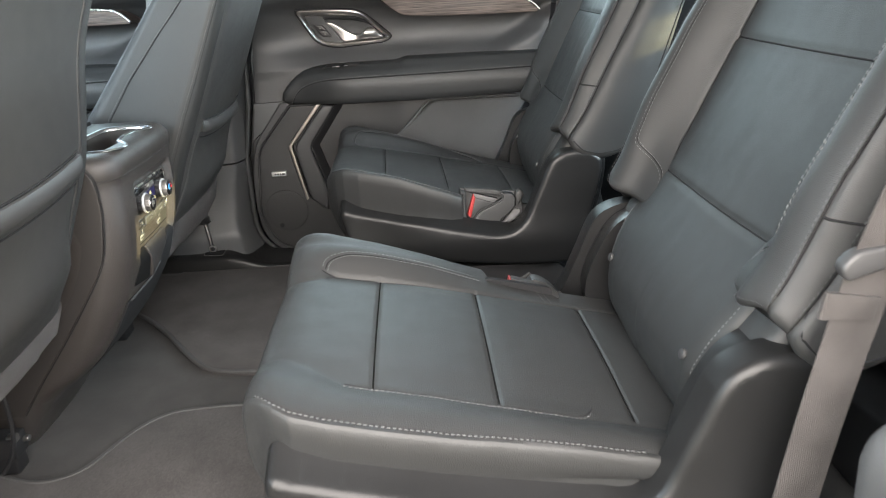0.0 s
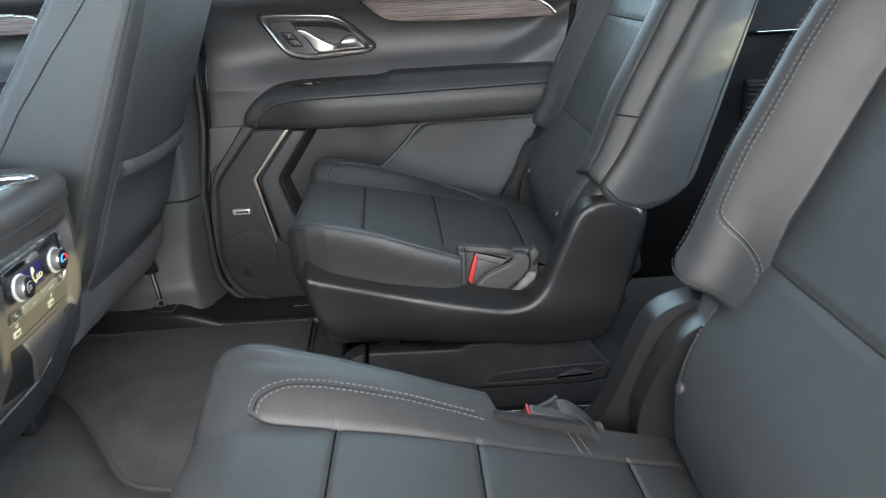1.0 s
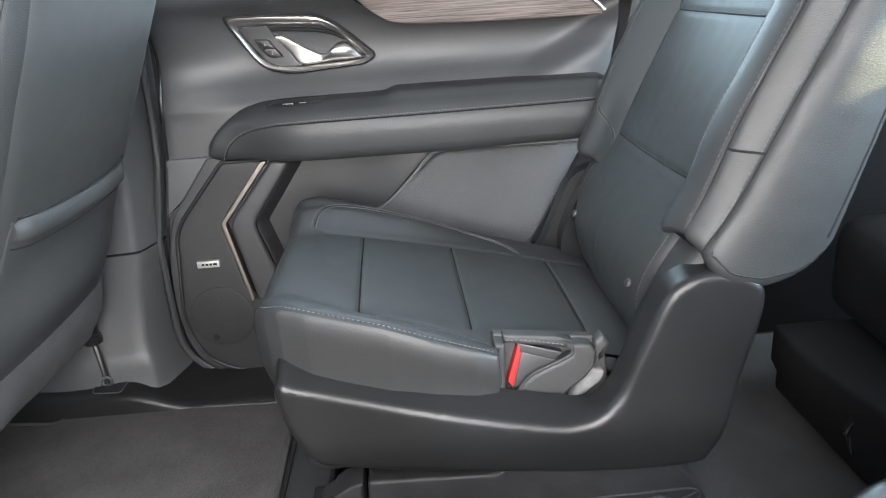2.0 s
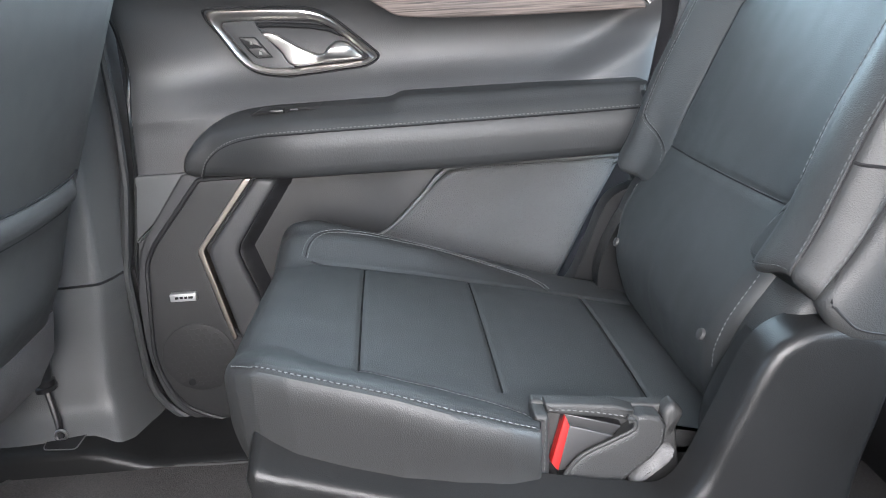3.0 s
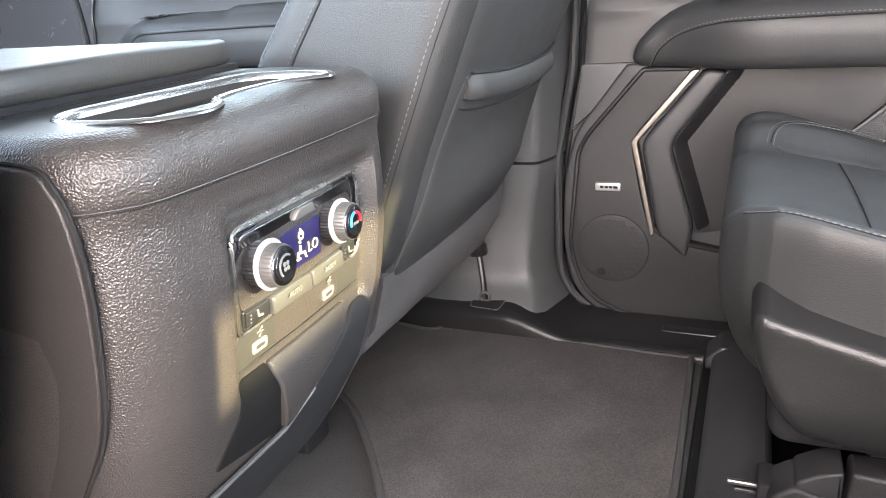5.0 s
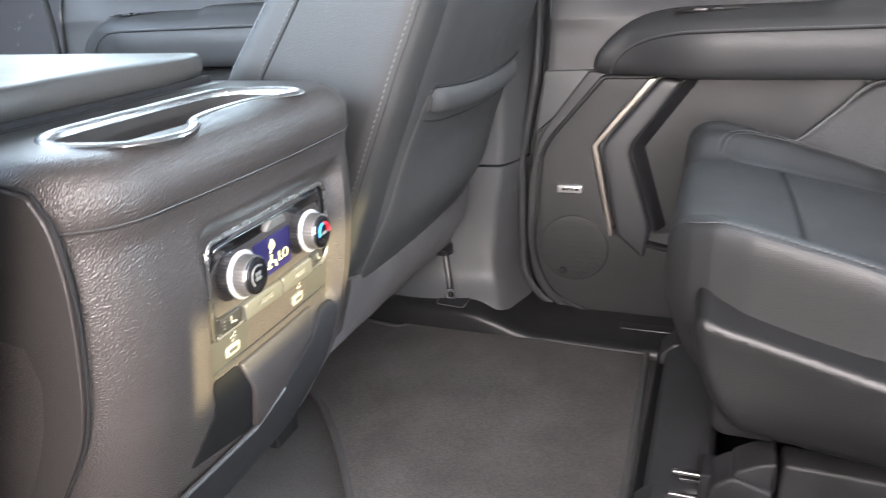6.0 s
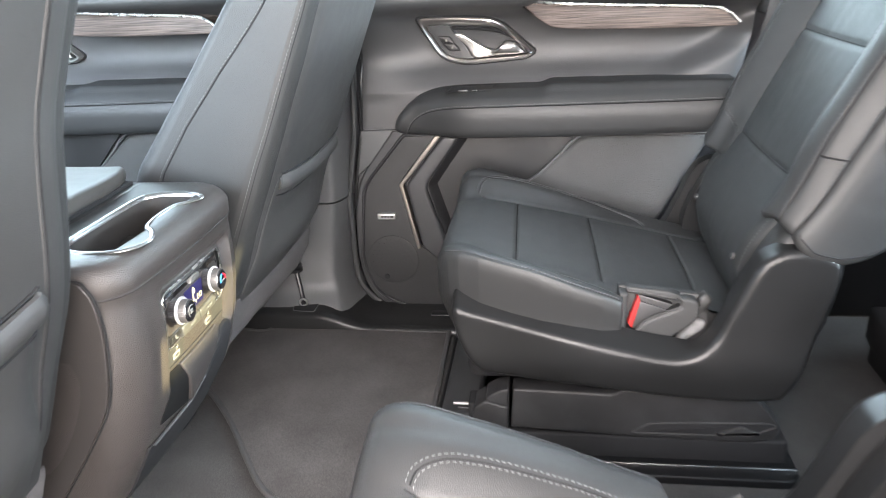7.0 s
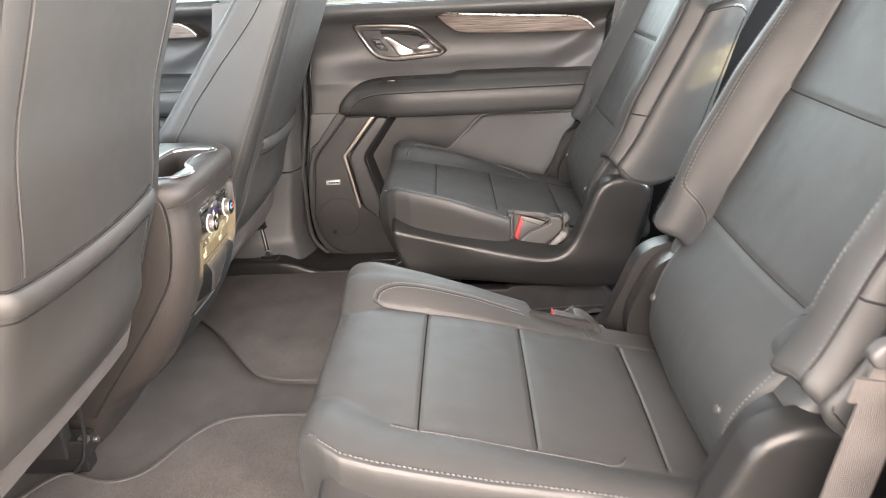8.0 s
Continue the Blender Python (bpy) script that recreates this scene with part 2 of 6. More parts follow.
def part(name, bm, mat, parent=None, label="", smooth=True, fix=True):
    """Links a bmesh, in world places, as one mesh under a thing or a part."""
    if fix:
        bmesh.ops.recalc_face_normals(bm, faces=bm.faces)
    base = BASE[parent] if parent else Vector((0, 0, 0))
    if parent:
        bmesh.ops.translate(bm, verts=bm.verts, vec=-base)
    me = bpy.data.meshes.new(name)
    bm.to_mesh(me)
    bm.free()
    if smooth:
        me.shade_smooth()
        me.set_sharp_from_angle(angle=radians(38))
    me.materials.append(mat)
    ob = new(name, me)
    if parent:
        ob.parent = parent
        BASE[ob] = base
    if label:
        ob["label"] = label
    return ob


def solo(name, bm, mat, label, category="", group="", kind="", smooth=True):
    return tagged(part(name, bm, mat, None, "", smooth), label, category, group, kind)


def smooth01(t):
    t = max(0.0, min(1.0, t))
    return t * t * (3 - 2 * t)


def interp(pts, t):
    """Smooth curve through (t, value) pairs."""
    if t <= pts[0][0]:
        return pts[0][1]
    for (a, va), (b, vb) in zip(pts, pts[1:]):
        if t <= b:
            return va + (vb - va) * (t - a) / (b - a)
    return pts[-1][1]


def curve(pts, n=8, closed=False):
    """Catmull-Rom through points of any dimension, n steps a span."""
    P = [Vector(p) for p in pts]
    out, m = [], len(P)
    for i in range(m if closed else m - 1):
        p0 = P[(i - 1) % m] if closed or i else P[0]
        p1, p2 = P[i], P[(i + 1) % m]
        p3 = P[(i + 2) % m] if closed or i + 2 < m else P[-1]
        for k in range(n):
            t = k / n
            out.append(0.5 * (2 * p1 + (p2 - p0) * t + (2 * p0 - 5 * p1 + 4 * p2 - p3) * t * t + (3 * p1 - p0 - 3 * p2 + p3) * t ** 3))
    if not closed:
        out.append(P[-1])
    return out


def rounded(pts, r, n=5):
    """A closed outline with its corners rounded off; r: one radius or one a corner."""
    P, out = [Vector(p) for p in pts], []
    rs = r if isinstance(r, (list, tuple)) else [r] * len(P)
    for i, p in enumerate(P):
        a, b = P[i - 1] - p, P[(i + 1) % len(P)] - p
        d = min(rs[i], a.length * 0.45, b.length * 0.45)
        s, e = p + a.normalized() * d, p + b.normalized() * d
        for k in range(n + 1):
            t = k / n
            out.append(s * (1 - t) ** 2 + p * 2 * t * (1 - t) + e * t * t)
    return out


def loft(rings, closed=True, cap=True):
    bm = bmesh.new()
    V = [[bm.verts.new(p) for p in r] for r in rings]
    n = len(V[0])
    for a, b in zip(V, V[1:]):
        for i in range(n if closed else n - 1):
            bm.faces.new((a[i], a[(i + 1) % n], b[(i + 1) % n], b[i]))
    if cap and closed:
        bm.faces.new(V[0][::-1])
        bm.faces.new(V[-1])
    return bm


def grid(f, us, vs):
    """A sheet: f(u, v) gives the place."""
    bm = bmesh.new()
    V = [[bm.verts.new(f(u, v)) for v in vs] for u in us]
    for a, b in zip(V, V[1:]):
        for i in range(len(vs) - 1):
            bm.faces.new((a[i], a[i + 1], b[i + 1], b[i]))
    return bm


def steps(a, b, n):
    return [a + (b - a) * i / n for i in range(n + 1)]


def offset(pts, d):
    """A closed 2D outline moved by d along its own inward side."""
    m, out = len(pts), []
    area = sum(pts[i].x * pts[(i + 1) % m].y - pts[(i + 1) % m].x * pts[i].y for i in range(m))
    for i in range(m):
        t = Vector((pts[(i + 1) % m].x - pts[i - 1].x, pts[(i + 1) % m].y - pts[i - 1].y)).normalized()
        n = Vector((-t.y, t.x)) * (1 if area > 0 else -1)
        out.append(Vector((pts[i].x, pts[i].y)) + n * d)
    return out


def slab(outline, place, depth, r=0.004, n=3, both=False):
    """A plate with the given 2D outline, rounded at its front rim; place(u, v, d) gives the world place at depth d (0: front)."""
    O = [Vector((p[0], p[1])) for p in outline]
    m = len(O)
    area = sum(O[i].x * O[(i + 1) % m].y - O[(i + 1) % m].x * O[i].y for i in range(m))
    sgn = 1 if area > 0 else -1
    N = []
    for i in range(m):
        t = (O[(i + 1) % m] - O[i - 1])
        N.append(Vector((-t.y, t.x)).normalized() * sgn)
    rings = []
    for k in range(n + 1):
        a = math.pi / 2 * k / n
        inset, d = r * (1 - math.sin(a)), r * (1 - math.cos(a))
        rings.append([place(*(O[i] + N[i] * inset), d) for i in range(m)])
    rings.append([place(O[i].x, O[i].y, depth - (r if both else 0)) for i in range(m)])
    if both:
        for k in range(n - 1, -1, -1):
            a = math.pi / 2 * k / n
            inset, d = r * (1 - math.sin(a)), depth - r * (1 - math.cos(a))
            rings.append([place(*(O[i] + N[i] * inset), d) for i in range(m)])
    return loft(rings)


def tube(pts, r, n=8, closed=False, flat=None):
    """A round rod along points; flat: (axis, factor) squeezes it."""
    P = [Vector(p) for p in pts]
    m = len(P)
    rings = []
    up = Vector((0.13, 0.31, 0.94)).normalized()
    for i, p in enumerate(P):
        t = (P[(i + 1) % m] - P[i - 1]) if closed or 0 < i < m - 1 else (P[1] - P[0] if i == 0 else P[-1] - P[-2])
        t.normalize()
        a = t.cross(up)
        if a.length < 0.05:
            a = t.cross(Vector((1, 0, 0)))
        a.normalize()
        b = t.cross(a)
        rr = r[i] if isinstance(r, list) else r
        ring = []
        for k in range(n):
            w = 2 * math.pi * k / n
            q = a * math.cos(w) * rr + b * math.sin(w) * rr
            if flat:
                ax = Vector(flat[0])
                q = q - ax * q.dot(ax) * (1 - flat[1])
            ring.append(p + q)
        rings.append(ring)
    if closed:
        rings.append(rings[0])
        bm = loft(rings, True, False)
        bmesh.ops.remove_doubles(bm, verts=bm.verts, dist=1e-6)
        return bm
    return loft(rings)


def box(lo, hi, r=0.004, n=2, shape=None):
    """A box with rounded edges; shape moves each point."""
    return soft_box(lo, hi, r, (n, n, n), shape)


def soft_point(q, lo, hi, r):
    c = [min(max(q[i], lo[i] + r), hi[i] - r) for i in range(3)]
    d = Vector((q[0] - c[0], q[1] - c[1], q[2] - c[2]))
    return Vector(c) + (d.normalized() * r if d.length > 1e-9 else d)


def soft_box(lo, hi, r, div, shape=None, edge=3):
    """A dense box with rounded edges: div cells on each axis's straight stretch, edge cells on each rounding."""
    lo, hi = [min(a, b) for a, b in zip(lo, hi)], [max(a, b) for a, b in zip(lo, hi)]
    r = min(r, *[(b - a) * 0.49 for a, b in zip(lo, hi)])
    ax = []
    for i in range(3):
        e = [r * (1 - math.cos(math.pi / 2 * k / edge)) for k in range(edge)]
        ax.append([lo[i] + t for t in e] + steps(lo[i] + r, hi[i] - r, div[i]) + [hi[i] - t for t in e[::-1]])
    n = [len(a) - 1 for a in ax]
    verts, index, faces = [], {}, []

    def vert(i, j, k):
        if (i, j, k) not in index:
            p = soft_point((ax[0][i], ax[1][j], ax[2][k]), lo, hi, r)
            index[i, j, k] = len(verts)
            verts.append(shape(p) if shape else p)
        return index[i, j, k]
    for k in (0, n[2]):
        for i in range(n[0]):
            for j in range(n[1]):
                faces.append((vert(i, j, k), vert(i + 1, j, k), vert(i + 1, j + 1, k), vert(i, j + 1, k)))
    for j in (0, n[1]):
        for i in range(n[0]):
            for k in range(n[2]):
                faces.append((vert(i, j, k), vert(i + 1, j, k), vert(i + 1, j, k + 1), vert(i, j, k + 1)))
    for i in (0, n[0]):
        for j in range(n[1]):
            for k in range(n[2]):
                faces.append((vert(i, j, k), vert(i, j + 1, k), vert(i, j + 1, k + 1), vert(i, j, k + 1)))
    me = bpy.data.meshes.new("tmp")
    me.from_pydata(verts, [], faces)
    bm = bmesh.new()
    bm.from_mesh(me)
    bpy.data.meshes.remove(me)
    return bm


def stitches(pts, lift=0.0006, length=0.0046, gap=0.0032, r=0.0007, up=None):
    """Short raised threads along a line of points."""
    P = [Vector(p) for p in pts]
    dist = [0]
    for a, b in zip(P, P[1:]):
        dist.append(dist[-1] + (b - a).length)

    def at(s):
        for i in range(len(P) - 1):
            if s <= dist[i + 1]:
                f = (s - dist[i]) / max(1e-9, dist[i + 1] - dist[i])
                return P[i].lerp(P[i + 1], f)
        return P[-1]
    bm = bmesh.new()
    s = 0
    rnd = random.Random(len(P))
    while s + length < dist[-1]:
        a, b = at(s), at(s + length)
        t = (b - a).normalized()
        u = Vector(up) if up else Vector((0, 0, 1))
        side = t.cross(u).normalized()
        u = side.cross(t).normalized()
        side = (side + 0.0 * u)
        a = a + side * rnd.uniform(-0.0003, 0.0003)
        rings = []
        for f, k in ((0.0, 0.45), (0.2, 1.0), (0.8, 1.0), (1.0, 0.45)):
            c = a.lerp(b, f) + u * lift
            rings.append([c + side * (math.cos(w) * r * k) + u * (math.sin(w) * r * k * 0.8) for w in (0, 1.05, 2.1, 3.14, 4.19, 5.24)])
        V = [[bm.verts.new(p) for p in ring] for ring in rings]
        for x, y in zip(V, V[1:]):
            for i in range(6):
                bm.faces.new((x[i], x[(i + 1) % 6], y[(i + 1) % 6], y[i]))
        bm.faces.new(V[0][::-1])
        bm.faces.new(V[-1])
        s += length + gap
    return bm


def lettering(text, size, place, depth=0.0006):
    """Flat raised letters; place(u, v, d) as in slab, centred on 0, 0."""
    cu = bpy.data.curves.new("text", "FONT")
    cu.body, cu.size, cu.extrude, cu.align_x, cu.align_y = text, size, depth / 2, "CENTER", "CENTER"
    cu.resolution_u = 3
    ob = bpy.data.objects.new("text", cu)
    me = bpy.data.meshes.new_from_object(ob)
    bm = bmesh.new()
    bm.from_mesh(me)
    bpy.data.objects.remove(ob)
    bpy.data.meshes.remove(me)
    for v in bm.verts:
        v.co = place(v.co.x, v.co.y, -v.co.z)
    return bm


def disc(c, axis, r, depth, n=28, bevel=0.001, ribs=0, rib=0.0):
    """A short round plug from c along axis."""
    axis = Vector(axis).normalized()
    a = axis.orthogonal().normalized()
    b = axis.cross(a)
    rings = []
    for d, k in ((0, r), (depth - bevel, r), (depth - bevel * 0.3, r - bevel * 0.3), (depth, r - bevel)):
        ring = []
        for i in range(n):
            w = 2 * math.pi * i / n
            q = k - (rib if ribs and i % 2 else 0)
            ring.append(Vector(c) + axis * d + (a * math.cos(w) + b * math.sin(w)) * q)
        rings.append(ring)
    return loft(rings)

# ---- setting ----


def plain(name, lo, hi, mat, label, kind="structure", r=0.004):
    return solo(name, box(lo, hi, r, 1), mat, label, "", "", kind)


ground_bm = grid(lambda u, v: (u, v, -0.62), [-400, -60, -12, -3, 3, 12, 60, 400], [-400, -60, -12, -3, 3, 12, 60, 400])
solo("ground", ground_bm, BOUNCE_GROUND, "ground outside the car, made pale to bounce warm light inside", "ground", "", "structure")

plain("floor", (-2.0, -0.84, -0.06), (2.25, 0.84, -0.010), CARPET, "charcoal carpeted car floor")
plain("ceiling", (-1.7, -0.88, 1.30), (2.3, 0.88, 1.36), LINING, "pale fabric headliner under the roof")
plain("wall_far_side", (-2.0, 0.96, -0.40), (2.25, 1.02, 0.75), PAINT, "outer body side behind the far doors")
plain("wall_front", (-2.06, -0.96, -0.40), (-2.0, 0.96, 0.86), SATIN, "dark front bulkhead of the cabin")
plain("wall_near_front", (-2.0, -1.0, -0.40), (-0.72, -0.92, 0.78), PAINT, "closed body side beside the front seat")
plain("wall_near_rear", (0.70, -1.0, -0.40), (2.25, -0.92, 0.84), PAINT, "body side beside the third row")
plain("sill_near", (-0.72, -1.0, -0.40), (0.70, -0.86, -0.02), PAINT, "body sill under the open rear door")
# Unseen rear panels leave a narrow slot that shapes the sun patch
plain("wall_rear_sun_mask", (2.25, -0.96, -0.40), (2.31, 0.96, 1.070), PLASTIC_SOFT, "unseen tailgate panel, top edge set to trim the sunbeam")
plain("wall_rear_sun_mask_top", (2.25, -0.96, 1.152), (2.31, 0.96, 1.34), LINING, "unseen header panel, lower edge set to trim the sunbeam")
plain("wall_rear_near_corner", (2.25, -0.96, 1.070), (2.31, -0.66, 1.152), LINING, "unseen corner panel closing the end of the sun slot")
plain("wall_rear_far_corner", (2.25, 0.66, 1.070), (2.31, 0.96, 1.152), LINING, "unseen corner panel closing the end of the sun slot")
plain("pillar_b_far", (-0.60, 0.80, 0.70), (-0.41, 0.94, 1.32), PLASTIC_GREY, "grey upper pillar trim between the far doors")
plain("pillar_c_far", (0.52, 0.82, 0.70), (0.76, 0.96, 1.32), PLASTIC_GREY, "grey upper pillar trim behind the far rear door")
plain("pillar_d_far", (2.0, 0.82, 0.70), (2.25, 0.96, 1.32), PLASTIC_GREY, "grey rear corner pillar trim")
plain("pillar_a_far", (-2.0, 0.82, 0.70), (-1.80, 0.96, 1.32), PLASTIC_GREY, "grey windscreen pillar trim")
plain("pillar_b_near", (-0.72, -1.0, -0.02), (-0.56, -0.90, 1.32), PLASTIC_GREY, "grey pillar trim in front of the open door")
plain("pillar_d_near", (2.0, -1.0, 0.80), (2.25, -0.92, 1.32), PLASTIC_GREY, "grey rear corner pillar trim")
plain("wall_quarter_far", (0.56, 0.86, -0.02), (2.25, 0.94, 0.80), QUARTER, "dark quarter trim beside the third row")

for i, (x0, x1) in enumerate(((-1.80, -0.60), (-0.41, 0.52), (0.76, 2.0))):
    pane = thing("window_%d" % (i + 1), ((x0 + x1) / 2, 0.93, 0.76), "tinted side window glass in the far door", "window", "", "structure")
    g = part("pane", box((x0, 0.925, 0.74), (x1, 0.930, 1.31), 0.001, 1), GLASS, pane)
    g.visible_shadow = False
    part("window_seal", box((x0, 0.83, 0.765), (x1, 0.92, 0.782), 0.004, 2), RUBBER, pane)

# added pale slab stands in for low parked cars' bright ground strip beyond far window
solo("bright_ground_backdrop", box((-30, 18, -0.62), (40, 18.3, 1.2), 0.01, 1), BACKDROP_PALE, "pale slab added as the bright ground strip beyond the far window", "wall", "", "structure")

# quarter trim: a speaker slot panel beside the third row
quarter = thing("quarter_trim_vent", (1.0, 0.85, 0.43), "slatted dark vent panel in the quarter trim", "vent", "", "structure")
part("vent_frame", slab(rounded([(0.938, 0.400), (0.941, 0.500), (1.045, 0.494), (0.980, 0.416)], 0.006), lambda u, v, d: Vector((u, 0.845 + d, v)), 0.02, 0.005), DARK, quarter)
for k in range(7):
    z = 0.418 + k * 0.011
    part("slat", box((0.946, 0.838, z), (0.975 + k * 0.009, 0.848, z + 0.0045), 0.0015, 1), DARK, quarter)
part("trim_rail", box((0.95, 0.835, 0.612), (1.9, 0.862, 0.618), 0.0025, 2), RIM, quarter, "thin bright trim line")

# B-pillar lower trim and the sill of the far side
pillar = thing("pillar_b_far_lower", (-0.52, 0.82, 0.0), "grey plastic lower pillar trim beside the front seat", "trim", "", "structure")


FOOT = [(0.0, -0.430), (0.015, -0.440), (0.03, -0.450), (0.064, -0.464), (0.110, -0.473), (0.159, -0.471), (0.231, -0.465), (0.300, -0.455), (0.60, -0.438), (0.80, -0.432)]
FOOT = [(p.x, p.y) for p in curve([(*q, 0) for q in FOOT], 5)]


def pillar_y(x, z):
    y = 0.795 - 0.018 * smooth01((-0.46 - x) / 0.16) + 0.02 * smooth01((-0.62 - x) / 0.2)
    y -= 0.016 * smooth01((0.20 - z) / 0.15) + 0.045 * smooth01((0.110 - z) / 0.085) ** 2
    y -= 0.020 * smooth01((z - 0.34) / 0.4)
    return y


FRONT_EDGE = [(0.0, -0.86), (0.297, -0.80), (0.44, -0.70), (0.56, -0.652), (0.80, -0.607)]


def pillar_sheet(z0, z1, off=0.0):
    rings = []
    for z in steps(z0, z1, 40):
        right = interp(FOOT, z)
        y = pillar_y(right, z) - off
        front = interp(FRONT_EDGE, z)
        ring = [Vector((x, pillar_y(x, z) - off, z)) for x in steps(front, right - 0.014, 24)]
        ring += [Vector((right - 0.014 + 0.020 * math.sin(a), y + 0.020 * (1 - math.cos(a)), z)) for a in steps(0, 1.15, 6)[1:]]
        ring += [Vector((right + 0.012, y + 0.030, z)), Vector((right + 0.024, 0.872, z)), Vector((right + 0.034, 0.93, z)), Vector((front, 0.93, z))]
        rings.append(ring)
    return loft(rings)


part("lower_panel", pillar_sheet(0.0, 0.297), PLASTIC_GREY, pillar)
part("upper_panel", pillar_sheet(0.302, 0.80, 0.001), PLASTIC_GREY, pillar)
def sill_height(y):
    return interp([(0.700, 0.030), (0.703, 0.038), (0.709, 0.0425), (0.725, 0.046), (0.76, 0.050), (0.80, 0.052)], y)


pocket_plate = rounded([(-0.568, 0.716), (-0.512, 0.712), (-0.508, 0.752), (-0.572, 0.757)], 0.008)
part("anchor_recess", slab(pocket_plate, lambda u, v, q: Vector((u, v, sill_height(v) + 0.0012 - q)), 0.006, 0.001), DARK, pillar, "dark anchor pocket")
part("pocket_rim", tube([Vector((p.x, p.y, sill_height(p.y) + 0.001)) for p in pocket_plate], 0.0011, 6, True), PLASTIC_GREY, pillar)
part("anchor_eye", tube([Vector((-0.546 + 0.009 * math.cos(a), 0.740, 0.056 + 0.009 * math.sin(a))) for a in steps(0, 2 * math.pi, 16)[:-1]], 0.0028, 6, True), STEEL, pillar)
part("anchor_cable", tube(curve([(-0.547, 0.741, 0.050), (-0.552, 0.750, 0.080), (-0.563, 0.762, 0.134)], 6), 0.0058, 9), SATIN, pillar, "black belt anchor cable")
part("anchor_collar", tube([(-0.5625, 0.762, 0.129), (-0.563, 0.762, 0.132), (-0.5635, 0.762, 0.141), (-0.563, 0.762, 0.143), (-0.5625, 0.762, 0.152), (-0.562, 0.762, 0.155), (-0.555, 0.764, 0.21)], [0.010, 0.0175, 0.0185, 0.0160, 0.0160, 0.012, 0.011], 14), SATIN, pillar)

scuff = thing("sill_far", (-0.3, 0.78, 0.0), "dark plastic sill trim under the far rear door", "trim", "", "structure")


def sill_ring(x):
    k = smooth01((-0.37 - x) / 0.14)
    flat = [(0.94, 0.010), (0.85, 0.004), (0.80, 0.005), (0.76, 0.007), (0.725, 0.008), (0.709, 0.007), (0.703, 0.003), (0.700, -0.004)]
    prof = [(0.94, -0.03)] + [(y, z * (1 - k) + sill_height(y) * k) for y, z in flat] + [(0.700, -0.03)]
    return [Vector((x, y, z)) for y, z in prof]


part("sill_panel", loft([sill_ring(x) for x in steps(-0.98, 0.62, 76)]), PLASTIC, scuff)
part("scuff_plate", box((-0.23, 0.775, 0.003), (0.30, 0.80, 0.009), 0.003, 1), SATIN, scuff)

# ---- doors ----
UPPER = [(-0.06, 0.872), (0.40, 0.872), (0.46, 0.874), (0.54, 0.878), (0.575, 0.893), (0.605, 0.912), (0.63, 0.919), (0.66, 0.917), (0.69, 0.907), (0.712, 0.890), (0.727, 0.862), (0.740, 0.826), (0.752, 0.806), (0.765, 0.802), (0.78, 0.812)]
UPPER_FINE = curve([(z, y, 0) for z, y in UPPER], 6)
UPPER_FINE = [(p.x, p.y) for p in UPPER_FINE]


def dense_slab(outline, place, depth, r, step=0.02):
    """A slab cut by a fine net, so that place() can bend its face."""
    bm = slab(outline, lambda u, v, q: Vector((u, v, q)), depth, r, 4)
    us, vs = [p[0] for p in outline], [p[1] for p in outline]
    for axis, lo, hi in ((0, min(us), max(us)), (1, min(vs), max(vs))):
        no = Vector((1, 0, 0)) if axis == 0 else Vector((0, 1, 0))
        n = max(1, int((hi - lo) / step))
        for t in steps(lo, hi, n)[1:-1]:
            bmesh.ops.bisect_plane(bm, geom=bm.verts[:] + bm.edges[:] + bm.faces[:], plane_co=no * t, plane_no=no, dist=1e-6)
    bmesh.ops.dissolve_degenerate(bm, edges=bm.edges[:], dist=0.0003)
    bmesh.ops.triangulate(bm, faces=[f for f in bm.faces if len(f.verts) > 4])
    for v in bm.verts:
        v.co = place(*v.co)
    return bm


